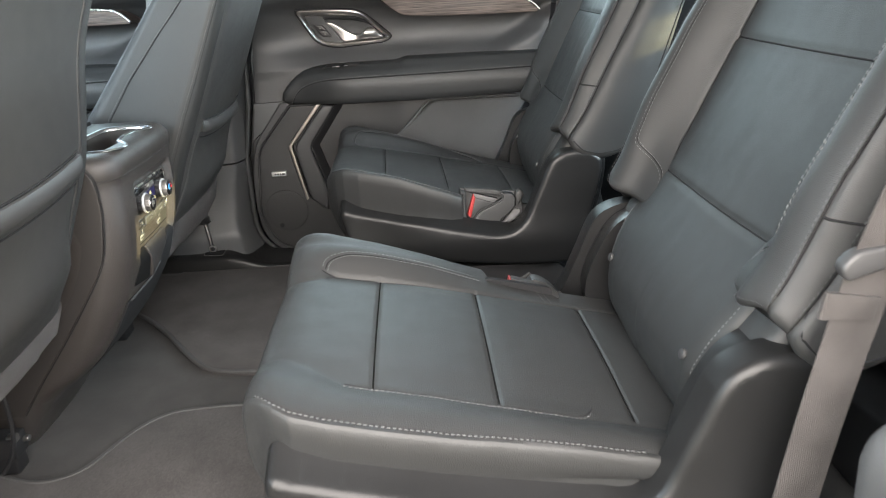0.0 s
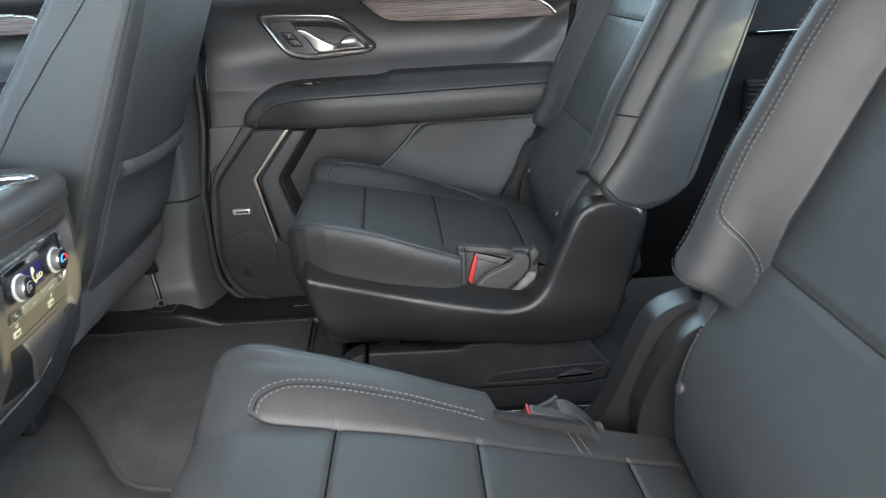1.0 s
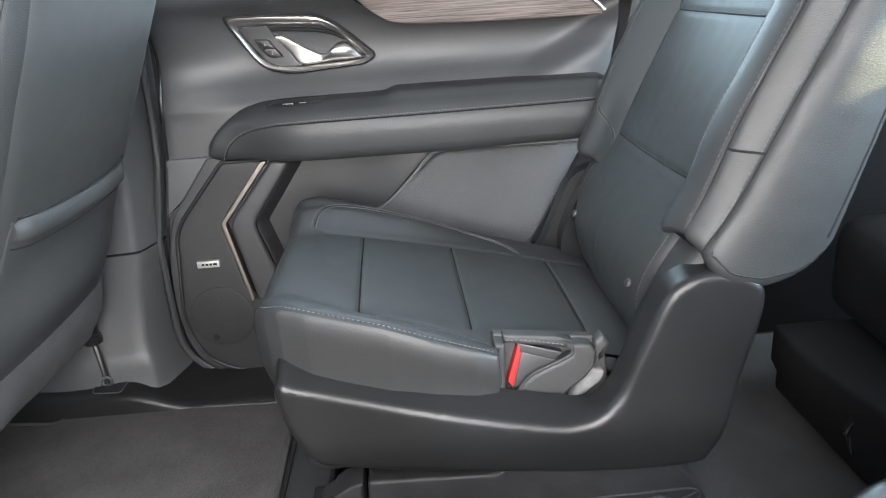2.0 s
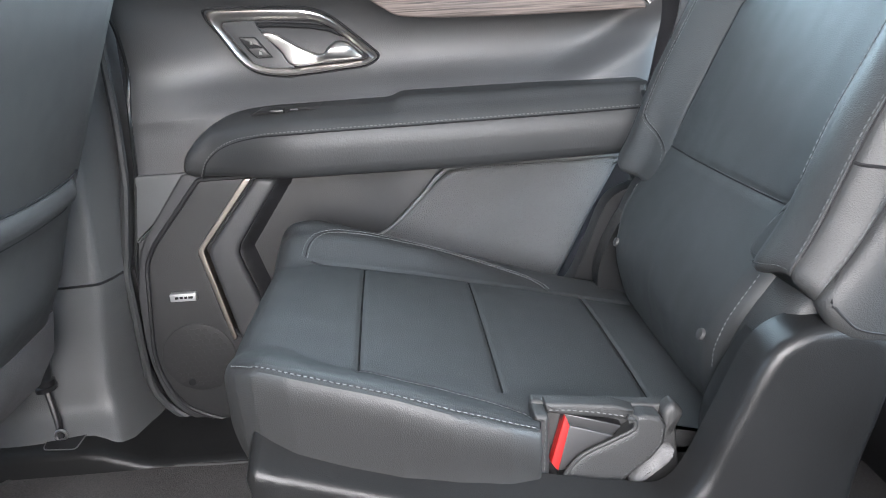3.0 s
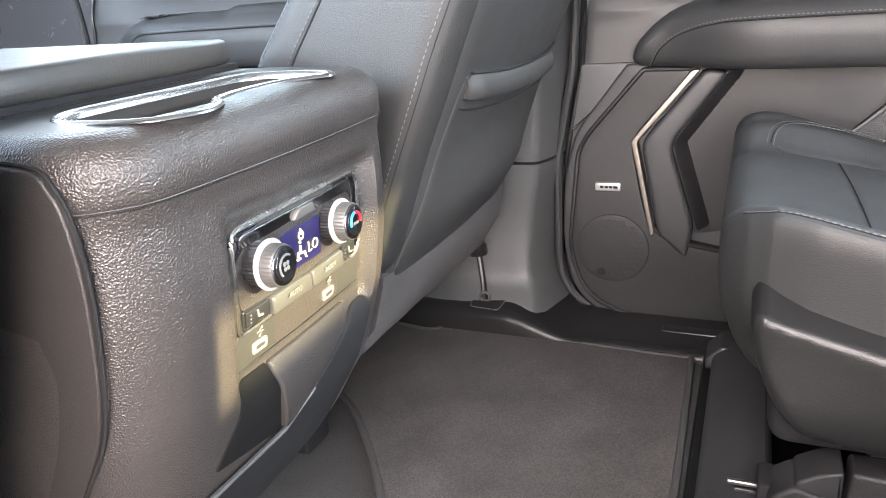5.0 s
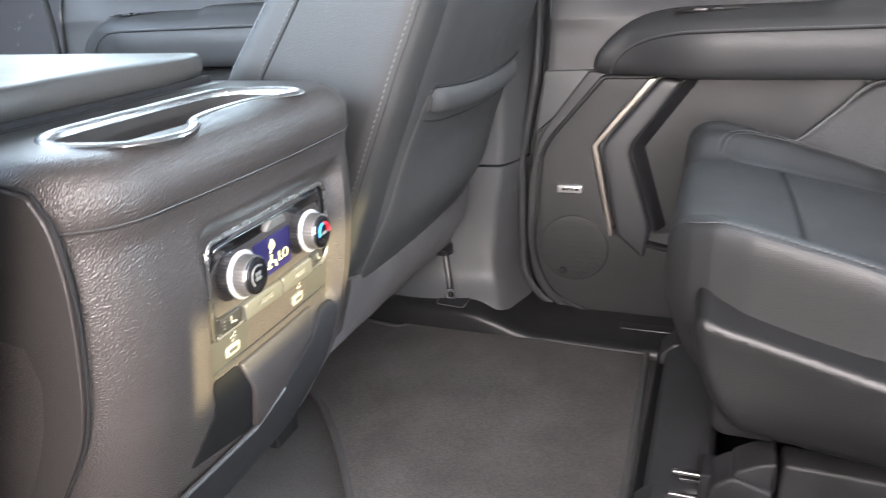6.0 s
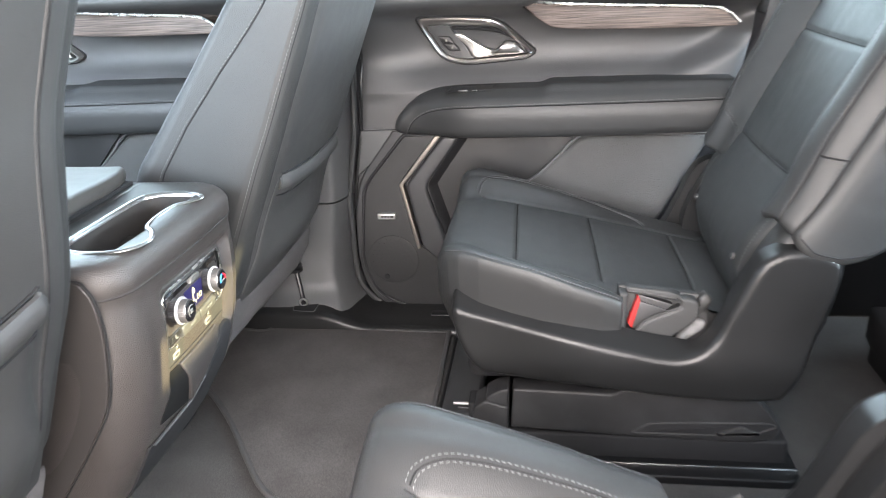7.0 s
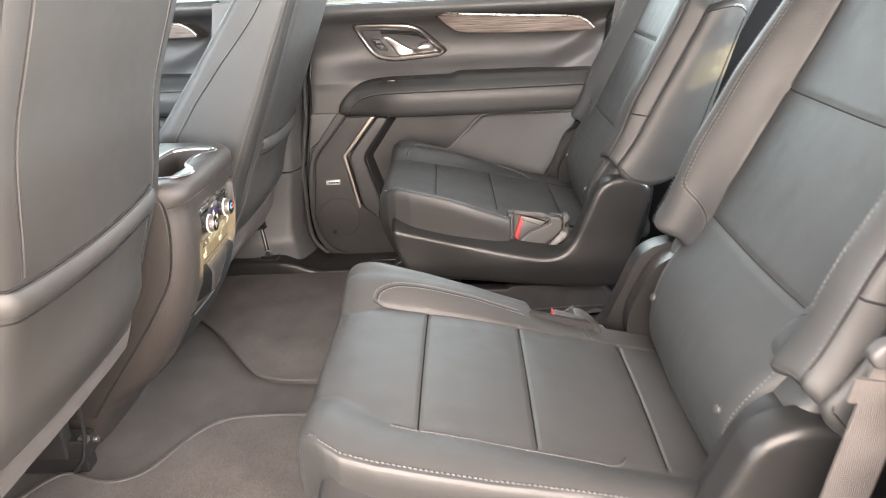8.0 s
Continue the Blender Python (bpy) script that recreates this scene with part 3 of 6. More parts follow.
def door_panel(dx, dz, name, label):
    """The far door's inner panel; the front door is the same design, moved."""
    d = thing(name, (dx, 0.87, dz), label, "car door", "", "structure")

    def W(x, y, z):
        return Vector((x + dx, y, z + dz))

    def door_y(x, z):
        y = interp(UPPER_FINE, z)
        k = smooth01((x - 0.320 - (z - 0.598) * 1.6) / 0.125)
        if z > 0.54:
            y = y * (1 - k) + (0.872 - 0.07 * smooth01((z - 0.63) / 0.10)) * k
            f = smooth01((-0.20 - x) / 0.16)
            y = y * (1 - 0.55 * f) + 0.55 * f * (0.872 - 0.065 * smooth01((z - 0.62) / 0.13))
        return y

    def left(z):
        if z > 0.10:
            return interp([(0.10, -0.424), (0.30, -0.424), (0.46, -0.395), (0.80, -0.372)], z)
        t = (0.10 - z) / 0.13
        return -0.424 + 0.16 * (1 - math.sqrt(max(0.0, 1 - min(1, t) ** 2)))

    def right(z):
        return interp([(-0.05, 0.20), (0.25, 0.325), (0.44, 0.44), (0.56, 0.485), (0.80, 0.53)], z)

    zs = sorted(set(steps(-0.03, 0.10, 20) + steps(0.10, 0.54, 20) + steps(0.54, 0.78, 40)))
    rings = []
    for z in zs:
        a, b = left(z), right(z)
        row = [W(a, 0.93, z), W(a, door_y(a, z) + 0.012, z), W(a + 0.003, door_y(a, z) + 0.003, z)]
        row += [W(x, door_y(x, z), z) for x in steps(a + 0.010, b - 0.010, 60)]
        row += [W(b - 0.003, door_y(b, z) + 0.003, z), W(b, door_y(b, z) + 0.012, z), W(b, 0.93, z)]
        rings.append(row)
    part("door_card", loft(rings), DOOR_CARD, d)

    # weatherstrip round the front edge
    edge = [(left(z) - 0.010, 0.862 - 0.03 * smooth01((z - 0.5) / 0.25), z) for z in steps(0.80, -0.028, 40)] + [(x, 0.862, -0.034) for x in (-0.24, -0.15, 0.0, 0.1)]
    part("weatherstrip", tube([W(*p) for p in edge], 0.0075, 8), RUBBER, d, "black rubber door seal")
    edge2 = [(left(z) + 0.006, door_y(left(z), z) - 0.004, z) for z in steps(0.78, -0.028, 40)] + [(x, 0.866, -0.030) for x in (-0.25, -0.15)]
    part("edge_piping", tube([W(*p) for p in edge2], 0.0035, 6), PLASTIC, d)

    # horizontal break line and the corner panel below it
    part("corner_panel", slab(rounded([(-0.391, 0.462), (-0.262, 0.463), (-0.300, 0.440), (-0.405, 0.345), (-0.412, 0.345)], 0.006), lambda u, v, q: W(u, 0.866 + q, v), 0.01, 0.003), PLASTIC_GREY, d)

    # wood inlay with its bright edge
    inlay = curve([(0.00, 0.742), (0.05, 0.705), (0.095, 0.690), (0.25, 0.684), (0.452, 0.683)], 8) + curve([(0.452, 0.690), (0.425, 0.712), (0.385, 0.722), (0.20, 0.733), (0.04, 0.744)], 8)

    def inlay_y(x, z):
        return 0.802 + 0.05 * smooth01((0.10 - x) / 0.14)

    part("wood_inlay", slab(inlay, lambda u, v, q: W(u, inlay_y(u, v) - 0.004 + q + 0.35 * max(0, 0.735 - v) * 0.25, v), 0.10, 0.003), WOOD, d, "grey-brown wood grain inlay")
    line = curve([(-0.03, 0.749), (0.04, 0.745), (0.20, 0.735), (0.385, 0.724), (0.428, 0.714), (0.456, 0.690)], 8)
    part("bright_line", tube([W(p.x, inlay_y(p.x, p.y) - 0.006, p.y) for p in line], 0.0032, 8), CHROME, d, "thin chrome line above the inlay")

    # armrest
    arm = rounded([(-0.302, 0.468), (-0.295, 0.493), (-0.270, 0.523), (-0.236, 0.548), (-0.195, 0.560), (-0.150, 0.5635), (0.048, 0.5650), (0.068, 0.5735), (0.465, 0.5730), (0.445, 0.462), (0.15, 0.455), (-0.12, 0.455), (-0.285, 0.457)], [0.01, 0.02, 0.03, 0.03, 0.03, 0.04, 0.010, 0.012, 0.008, 0.012, 0.08, 0.06, 0.02])

    def arm_place(u, v, q):
        top = smooth01((v - 0.530) / 0.035)
        low = smooth01((0.50 - v) / 0.05)
        f = smooth01((-0.06 - u) / 0.20)
        return W(u, 0.770 + 0.030 * top + 0.012 * low + 0.055 * f * f + q, v)
    part("armrest", dense_slab(arm, arm_place, 0.10, 0.018), VINYL, d, "padded black vinyl armrest")
    seam = curve([(-0.270, 0.461), (-0.254, 0.491), (-0.222, 0.514), (-0.170, 0.529), (-0.10, 0.534), (0.1, 0.536), (0.30, 0.538), (0.445, 0.540)], 12)
    part("stitching", stitches([arm_place(p.x, p.y, -0.0004) for p in seam], up=(0, -1, 0.3), length=0.0042, gap=0.0022, r=0.0009), THREAD_MID, d, "pale contrast stitching")
    part("seam_line", tube([arm_place(p.x, p.y - 0.004, 0.0006) for p in seam], 0.0014, 5), DARK, d)
    # window switch on the armrest top and the grab recess behind it
    part("switch_plate", slab(rounded([(-0.170, 0.5570), (-0.068, 0.5600), (-0.062, 0.5625), (-0.160, 0.5610)], 0.002), lambda u, v, q: W(u, 0.806 + (v - 0.56) * 3.5 + q, v + 0.0025), 0.05, 0.002), SATIN, d)
    part("window_switch", box(W(-0.140, 0.803, 0.5590), W(-0.118, 0.822, 0.5655), 0.002, 2), SATIN, d)
    part("switch_mark", box(W(-0.108, 0.8035, 0.5625), W(-0.096, 0.812, 0.5650), 0.0005, 1), THREAD_DARK, d)
    part("end_hook", box(W(0.445, 0.762, 0.525), W(0.470, 0.80, 0.560), 0.006, 2), SATIN, d)

    # handle: bezel, cup, lever, lock buttons
    RAD = [0.024, 0.05, 0.034, 0.014, 0.012, 0.04, 0.035]
    bez = rounded([(-0.243, 0.718), (-0.16, 0.7165), (-0.055, 0.710), (0.034, 0.630), (0.012, 0.6175), (-0.13, 0.6075), (-0.188, 0.622)], RAD, 7)
    inner = rounded([(-0.224, 0.7005), (-0.15, 0.6995), (-0.052, 0.692), (0.019, 0.6305), (0.005, 0.6265), (-0.12, 0.6195), (-0.176, 0.629)], [r_ * 0.8 for r_ in RAD], 7)

    def hy(u, v):
        return 0.55 * (door_y(u, v) - 0.009) + 0.45 * 0.889
    bez, inner = [Vector(p) for p in bez], [Vector(p) for p in inner]
    rings = [[W(p.x, hy(p.x, p.y) + q, p.y) for p in (b_.lerp(i_, f) for b_, i_ in zip(bez, inner))] for f, q in ((-0.10, 0.022), (-0.02, 0.002), (0.10, -0.003), (0.30, -0.005), (0.70, -0.003), (0.92, 0.001), (1.0, 0.005), (1.04, 0.03))]
    part("handle_bezel", loft(rings, True, False), BEZEL, d, "satin chrome door handle bezel")
    # Dark tube draws the bezel's shadow line on the door card
    shadow = [b_.lerp(i_, -0.26) for b_, i_ in zip(bez, inner)]
    part("bezel_shadow_line", tube([W(p.x, door_y(p.x, p.y) - 0.0005, p.y) for p in shadow], 0.0022, 6, True), DARK, d)

    def cup_depth(u, v):
        return 0.010 + 0.026 * smooth01((u + 0.165 + 0.65 * (0.696 - v) * -1) / 0.02) * smooth01((0.022 - u) / 0.04)
    part("handle_cup", dense_slab(inner, lambda u, v, q: W(u, hy(u, v) + cup_depth(u, v) + q, v), 0.004, 0.001, 0.008), PLASTIC_SOFT, d, "dark finger cup")
    part("cup_brow", tube([W(u, hy(u, z) + 0.012, z) for u, z in ((-0.160, 0.692), (-0.12, 0.690), (-0.075, 0.6855), (-0.045, 0.679), (-0.022, 0.668))], 0.0045, 8), DARK, d)
    plate = rounded([(-0.217, 0.699), (-0.165, 0.6985), (-0.152, 0.676), (-0.106, 0.6205), (-0.152, 0.6205), (-0.176, 0.631)], [0.010, 0.003, 0.004, 0.003, 0.02, 0.015])
    part("lock_plate", dense_slab(plate, lambda u, v, q: W(u, hy(u, v) + 0.003 + q, v), 0.02, 0.0015), PLASTIC_SOFT, d)
    part("button_frame", dense_slab(rounded([(-0.194, 0.6755), (-0.165, 0.6735), (-0.140, 0.6385), (-0.167, 0.6385), (-0.181, 0.652)], 0.004), lambda u, v, q: W(u, hy(u, v) + 0.0022 + q, v), 0.01, 0.0008), DARK, d)
    for quad, (u, v) in (([(-0.1905, 0.6735), (-0.167, 0.672), (-0.1565, 0.6570), (-0.180, 0.6575)], (-0.1735, 0.6645)), ([(-0.1785, 0.6560), (-0.1555, 0.6555), (-0.1440, 0.6405), (-0.1655, 0.6405), (-0.173, 0.647)], (-0.1605, 0.6480))):
        btn = part("lock_button", dense_slab(rounded(quad, 0.0025), lambda a, b, q: W(a, hy(a, b) + 0.0008 + q, b), 0.008, 0.0012), SATIN, d)
        part("padlock_mark", box(W(u - 0.0022, hy(u, v) - 0.0002, v - 0.003), W(u + 0.0022, hy(u, v) + 0.002, v + 0.0008), 0.0004, 1), WHITE_PRINT, btn)
        part("shackle_mark", tube([W(u - 0.0014, hy(u, v) + 0.0003, v + 0.0008), W(u - 0.0008, hy(u, v) + 0.0003, v + 0.0030), W(u + 0.0016, hy(u, v) + 0.0003, v + 0.0030)], 0.00045, 5), WHITE_PRINT, btn)
    lever = curve([(-0.154, 0.675), (-0.145, 0.6795), (-0.131, 0.675), (-0.102, 0.657), (-0.074, 0.6425), (-0.057, 0.641), (-0.047, 0.651), (-0.033, 0.6595), (-0.016, 0.6555), (0.000, 0.641), (0.007, 0.631), (-0.010, 0.6285), (-0.049, 0.6265), (-0.108, 0.6235), (-0.130, 0.650)], 6, True)

    def lever_y(u, v, q):
        roll = 0.010 * smooth01((u + 0.075) / 0.03) * smooth01((0.004 - u) / 0.03)
        return W(u, hy(u, v) + 0.0015 - 0.004 * smooth01((u + 0.14) / 0.04) - roll * math.sin(max(0.0, min(1.0, (v - 0.627) / 0.034)) * math.pi) + q, v)
    part("lever", dense_slab(lever, lever_y, 0.012, 0.0045, 0.006), LEVER, d, "polished chrome pull lever")

    # lower door: speaker field, pocket, bright strip, coarse insert
    band = rounded([(-0.255, 0.461), (-0.312, 0.461), (-0.402, 0.342), (-0.421, 0.257), (-0.424, 0.125), (-0.400, 0.030), (-0.330, -0.020), (-0.15, -0.022), (-0.15, 0.02), (-0.30, 0.012), (-0.365, 0.045), (-0.395, 0.12), (-0.375, 0.31), (-0.36, 0.34), (-0.262, 0.450)], [0.004, 0.006, 0.03, 0.03, 0.05, 0.05, 0.05, 0.01, 0.01, 0.05, 0.04, 0.04, 0.03, 0.02, 0.004])
    part("panel_shoulder", dense_slab(band, lambda u, v, q: W(u, 0.8625 - 0.010 * smooth01((0.40 - v) / 0.25) + q, v), 0.03, 0.005), PLASTIC_SOFT, d, "smooth black rim of the speaker panel")
    spk = rounded([(-0.283, 0.452), (-0.196, 0.452), (-0.300, 0.330), (-0.262, 0.16), (-0.10, 0.13), (-0.05, -0.005), (-0.30, -0.004), (-0.378, 0.034), (-0.410, 0.12), (-0.394, 0.31), (-0.377, 0.341)], [0.006, 0.005, 0.03, 0.05, 0.05, 0.02, 0.05, 0.07, 0.08, 0.02, 0.02])
    part("speaker_panel", dense_slab(spk, lambda u, v, q: W(u, 0.858 - 0.012 * smooth01((0.40 - v) / 0.25) + q, v), 0.03, 0.005), DOOR_DARK, d)
    rim = [p for p in spk]
    part("panel_piping", tube([W(p.x, 0.857 - 0.012 * smooth01((0.40 - p.y) / 0.25), p.y) for p in rim], 0.0042, 8, True), SATIN, d)
    # round perforated grille
    gc, gr = Vector((-0.330, 0.130)), 0.066
    part("speaker_grille", slab([(gc.x + gr * math.cos(a), gc.y + gr * math.sin(a)) for a in steps(0, 2 * math.pi, 47)[:-1]], lambda u, v, q: W(u, 0.8445 + q, v), 0.01, 0.002), DOOR_DARK, d, "dark round speaker grille")
    hexes = bmesh.new()
    rnd = random.Random(5)
    for i in range(-6, 7):
        for j in range(-6, 7):
            h = gc + Vector((i * 0.0120 + (j % 2) * 0.0060, j * 0.0104))
            if (h - gc).length < gr - 0.006:
                ring = [hexes.verts.new(W(h.x + 0.0054 * math.cos(a), 0.8441 - rnd.uniform(0, 0.0002), h.y + 0.0054 * math.sin(a))) for a in steps(math.pi / 6, 2 * math.pi + math.pi / 6, 6)[:-1]]
                hexes.faces.new(ring)
    ext = bmesh.ops.extrude_face_region(hexes, geom=hexes.faces[:])
    bmesh.ops.translate(hexes, verts=[v for v in ext["geom"] if isinstance(v, bmesh.types.BMVert)], vec=(0, 0.002, 0))
    part("grille_pattern", hexes, DOOR_DARK, d, "hexagon relief of the speaker grille", smooth=False)
    part("grille_plug", disc(W(-0.350, 0.845, 0.083), (0, -1, 0), 0.007, 0.003, 16), DARK, d)
    badge = part("badge", box(W(-0.361, 0.840, 0.2415), W(-0.316, 0.852, 0.2560), 0.0015, 2), BADGE_SILVER, d, "small silver maker's plate")
    for k, (a, b) in enumerate(((-0.352, -0.346), (-0.344, -0.338), (-0.336, -0.331), (-0.329, -0.321))):
        part("badge_mark", box(W(a, 0.8394, 0.2465), W(b, 0.841, 0.2508), 0.0003, 1), DARK, badge)

    # bright strip in two straight runs
    strip = rounded([(-0.190, 0.452), (-0.204, 0.452), (-0.300, 0.332), (-0.263, 0.160), (-0.255, 0.166), (-0.289, 0.331)], 0.006)
    part("bright_strip", dense_slab(strip, lambda u, v, q: W(u, 0.838 + q, v), 0.02, 0.002), STRIP, d, "slim satin chrome strip")
    # Dark colour on this rear-facing edge puts in the pocket's shade
    bevel = rounded([(-0.150, 0.450), (-0.114, 0.448), (-0.205, 0.327), (-0.162, 0.180), (-0.186, 0.170), (-0.234, 0.327)], 0.008)
    part("pocket_bevel", dense_slab(bevel, lambda u, v, q: W(u, 0.848 + 0.022 * smooth01((u - interp([(0.17, -0.188), (0.327, -0.236), (0.45, -0.150)], v)) / 0.034) + q, v), 0.03, 0.003, 0.010), SATIN, d, "inner edge of the map pocket, colour darkened for shade")
    shoulder = rounded([(-0.184, 0.452), (-0.146, 0.448), (-0.234, 0.327), (-0.190, 0.180), (-0.20, 0.12), (-0.249, 0.165), (-0.283, 0.330)], [0.01, 0.02, 0.02, 0.02, 0.01, 0.01, 0.02])
    part("pocket_shoulder", dense_slab(shoulder, lambda u, v, q: W(u, 0.836 + 0.05 * max(0, u + 0.26) + q, v), 0.04, 0.008), PLASTIC_SOFT, d)
    # Pocket face gets a darker plastic in place of its recess shade
    pocket = rounded([(-0.155, 0.452), (0.128, 0.448), (0.075, 0.392), (0.020, 0.335), (0.0, 0.20), (-0.19, 0.16), (-0.240, 0.327)], 0.012)
    part("map_pocket", dense_slab(pocket, lambda u, v, q: W(u, 0.872 - 0.004 + q - 0.02 * smooth01((u + 0.05) / 0.15), v), 0.004, 0.001), DOOR_DARK, d, "map pocket, colour darkened for its shade")
    ins = rounded([(0.145, 0.444), (0.436, 0.445), (0.325, 0.246), (0.25, 0.12), (-0.10, 0.12), (-0.06, 0.320), (0.02, 0.335), (0.085, 0.392)], [0.02, 0.008, 0.03, 0.03, 0.02, 0.02, 0.06, 0.05])
    part("coarse_insert", dense_slab(ins, lambda u, v, q: W(u, 0.852 - 0.012 * smooth01((0.36 - v) / 0.1) + q, v), 0.03, 0.010), PLASTIC_ROUGH, d, "coarse grey textured lower insert")
    part("insert_lip", tube([W(p.x, 0.855, p.y) for p in curve([(0.436, 0.445), (0.30, 0.446), (0.16, 0.446), (0.12, 0.430), (0.085, 0.392), (0.02, 0.337), (-0.06, 0.322)], 8)], 0.004, 7), PLASTIC_GREY, d)
    return d


door_panel(0.0, 0.0, "door_1", "black inner panel of the closed far rear door")
door_panel(-1.135, 0.026, "door_2", "black inner panel of the closed far front door")

# ---- floor mats ----


def floor_mat(pts, label):
    m = thing("floor_mat", (sum(p[0] for p in pts) / len(pts), sum(p[1] for p in pts) / len(pts), -0.010), label, "floor mat", "second row floor mats")
    out = [(p.x, p.y) for p in curve([(*p, 0) for p in pts], 6, True)]
    part("mat_top", slab(out, lambda u, v, q: Vector((u, v, 0.002 + 0.0012 * noise.noise((u * 14, v * 14, 0.3)) - q)), 0.012, 0.003), MAT, m)
    part("binding", tube([Vector((u, v, 0.000)) for u, v in out], 0.0058, 8, True, ((0, 0, 1), 0.8)), BINDING, m, "stitched fabric edge binding")
    return m


floor_mat([(-0.95, 0.45), (-0.80, 0.47), (-0.683, 0.432), (-0.58, 0.325), (-0.49, 0.20), (-0.425, 0.118), (-0.36, 0.088), (-0.25, 0.080), (-0.185, 0.095), (-0.168, 0.16), (-0.166, 0.35), (-0.170, 0.55), (-0.174, 0.692), (-0.182, 0.700), (-0.28, 0.702), (-0.40, 0.712), (-0.52, 0.735), (-0.60, 0.738), (-0.617, 0.725), (-0.635, 0.690), (-0.70, 0.695), (-0.80, 0.705), (-0.95, 0.70)], "charcoal carpet mat with bound edge before the far seat")
floor_mat([(-0.95, -0.42), (-0.80, -0.36), (-0.735, -0.262), (-0.70, -0.234), (-0.64, -0.256), (-0.590, -0.258), (-0.545, -0.228), (-0.50, -0.130), (-0.455, -0.076), (-0.40, -0.058), (-0.28, -0.055), (-0.185, -0.07), (-0.168, -0.14), (-0.166, -0.35), (-0.172, -0.66), (-0.20, -0.675), (-0.40, -0.69), (-0.62, -0.70), (-0.95, -0.68)], "charcoal carpet mat with bound edge before the near seat")

# ---- second row seats ----
TOPX = [(-0.13, 0.380), (-0.112, 0.377), (0.0, 0.357), (0.082, 0.341), (0.15, 0.325), (0.313, 0.287), (0.42, 0.262)]
RIDGE = [(-0.13, 0.023), (-0.105, 0.026), (-0.06, 0.028), (0.0, 0.027), (0.03, 0.025), (0.086, 0.020), (0.147, 0.013), (0.211, 0.005), (0.28, 0.0)]
EDGE = [(-0.13, 0.027), (-0.09, 0.032), (-0.068, 0.031), (-0.039, 0.027), (0.034, 0.016), (0.11, 0.005), (0.175, -0.003), (0.31, -0.014)]


SEAMS = (0.000, 0.146, 0.308)
FAR_EDGE = [(-0.131, 0.152), (-0.120, 0.174), (-0.105, 0.197), (-0.085, 0.216), (-0.05, 0.232), (0.0, 0.245), (0.05, 0.256), (0.10, 0.260), (0.15, 0.257), (0.18, 0.249), (0.42, 0.249)]
FAR_EDGE_Z = [(-0.131, 0.386), (-0.112, 0.392), (-0.08, 0.398), (-0.05, 0.396), (0.0, 0.387), (0.05, 0.377), (0.10, 0.360), (0.15, 0.341), (0.178, 0.327), (0.42, 0.262)]
FAR_INNER = [(-0.02, 0.155), (0.005, 0.160), (0.03, 0.167), (0.057, 0.175), (0.10, 0.187), (0.129, 0.195), (0.155, 0.205), (0.172, 0.214), (0.18, 0.225), (0.42, 0.225)]
NEAR_EDGE = [(-0.131, 0.196), (-0.112, 0.208), (-0.100, 0.220), (-0.088, 0.230), (-0.07, 0.240), (-0.03, 0.246), (0.42, 0.246)]
NEAR_EDGE_Z = [(-0.131, 0.387), (-0.10, 0.388), (-0.087, 0.384), (-0.07, 0.378), (-0.018, 0.366), (0.04, 0.352), (0.10, 0.339), (0.16, 0.329), (0.22, 0.318), (0.27, 0.307), (0.31, 0.298), (0.42, 0.265)]
NEAR_INNER = [(-0.03, 0.168), (0.0, 0.170), (0.10, 0.175), (0.25, 0.180), (0.42, 0.180)]


def groove(d, depth=0.0045, width=0.0045):
    return -depth * math.exp(-(d / width) ** 2)


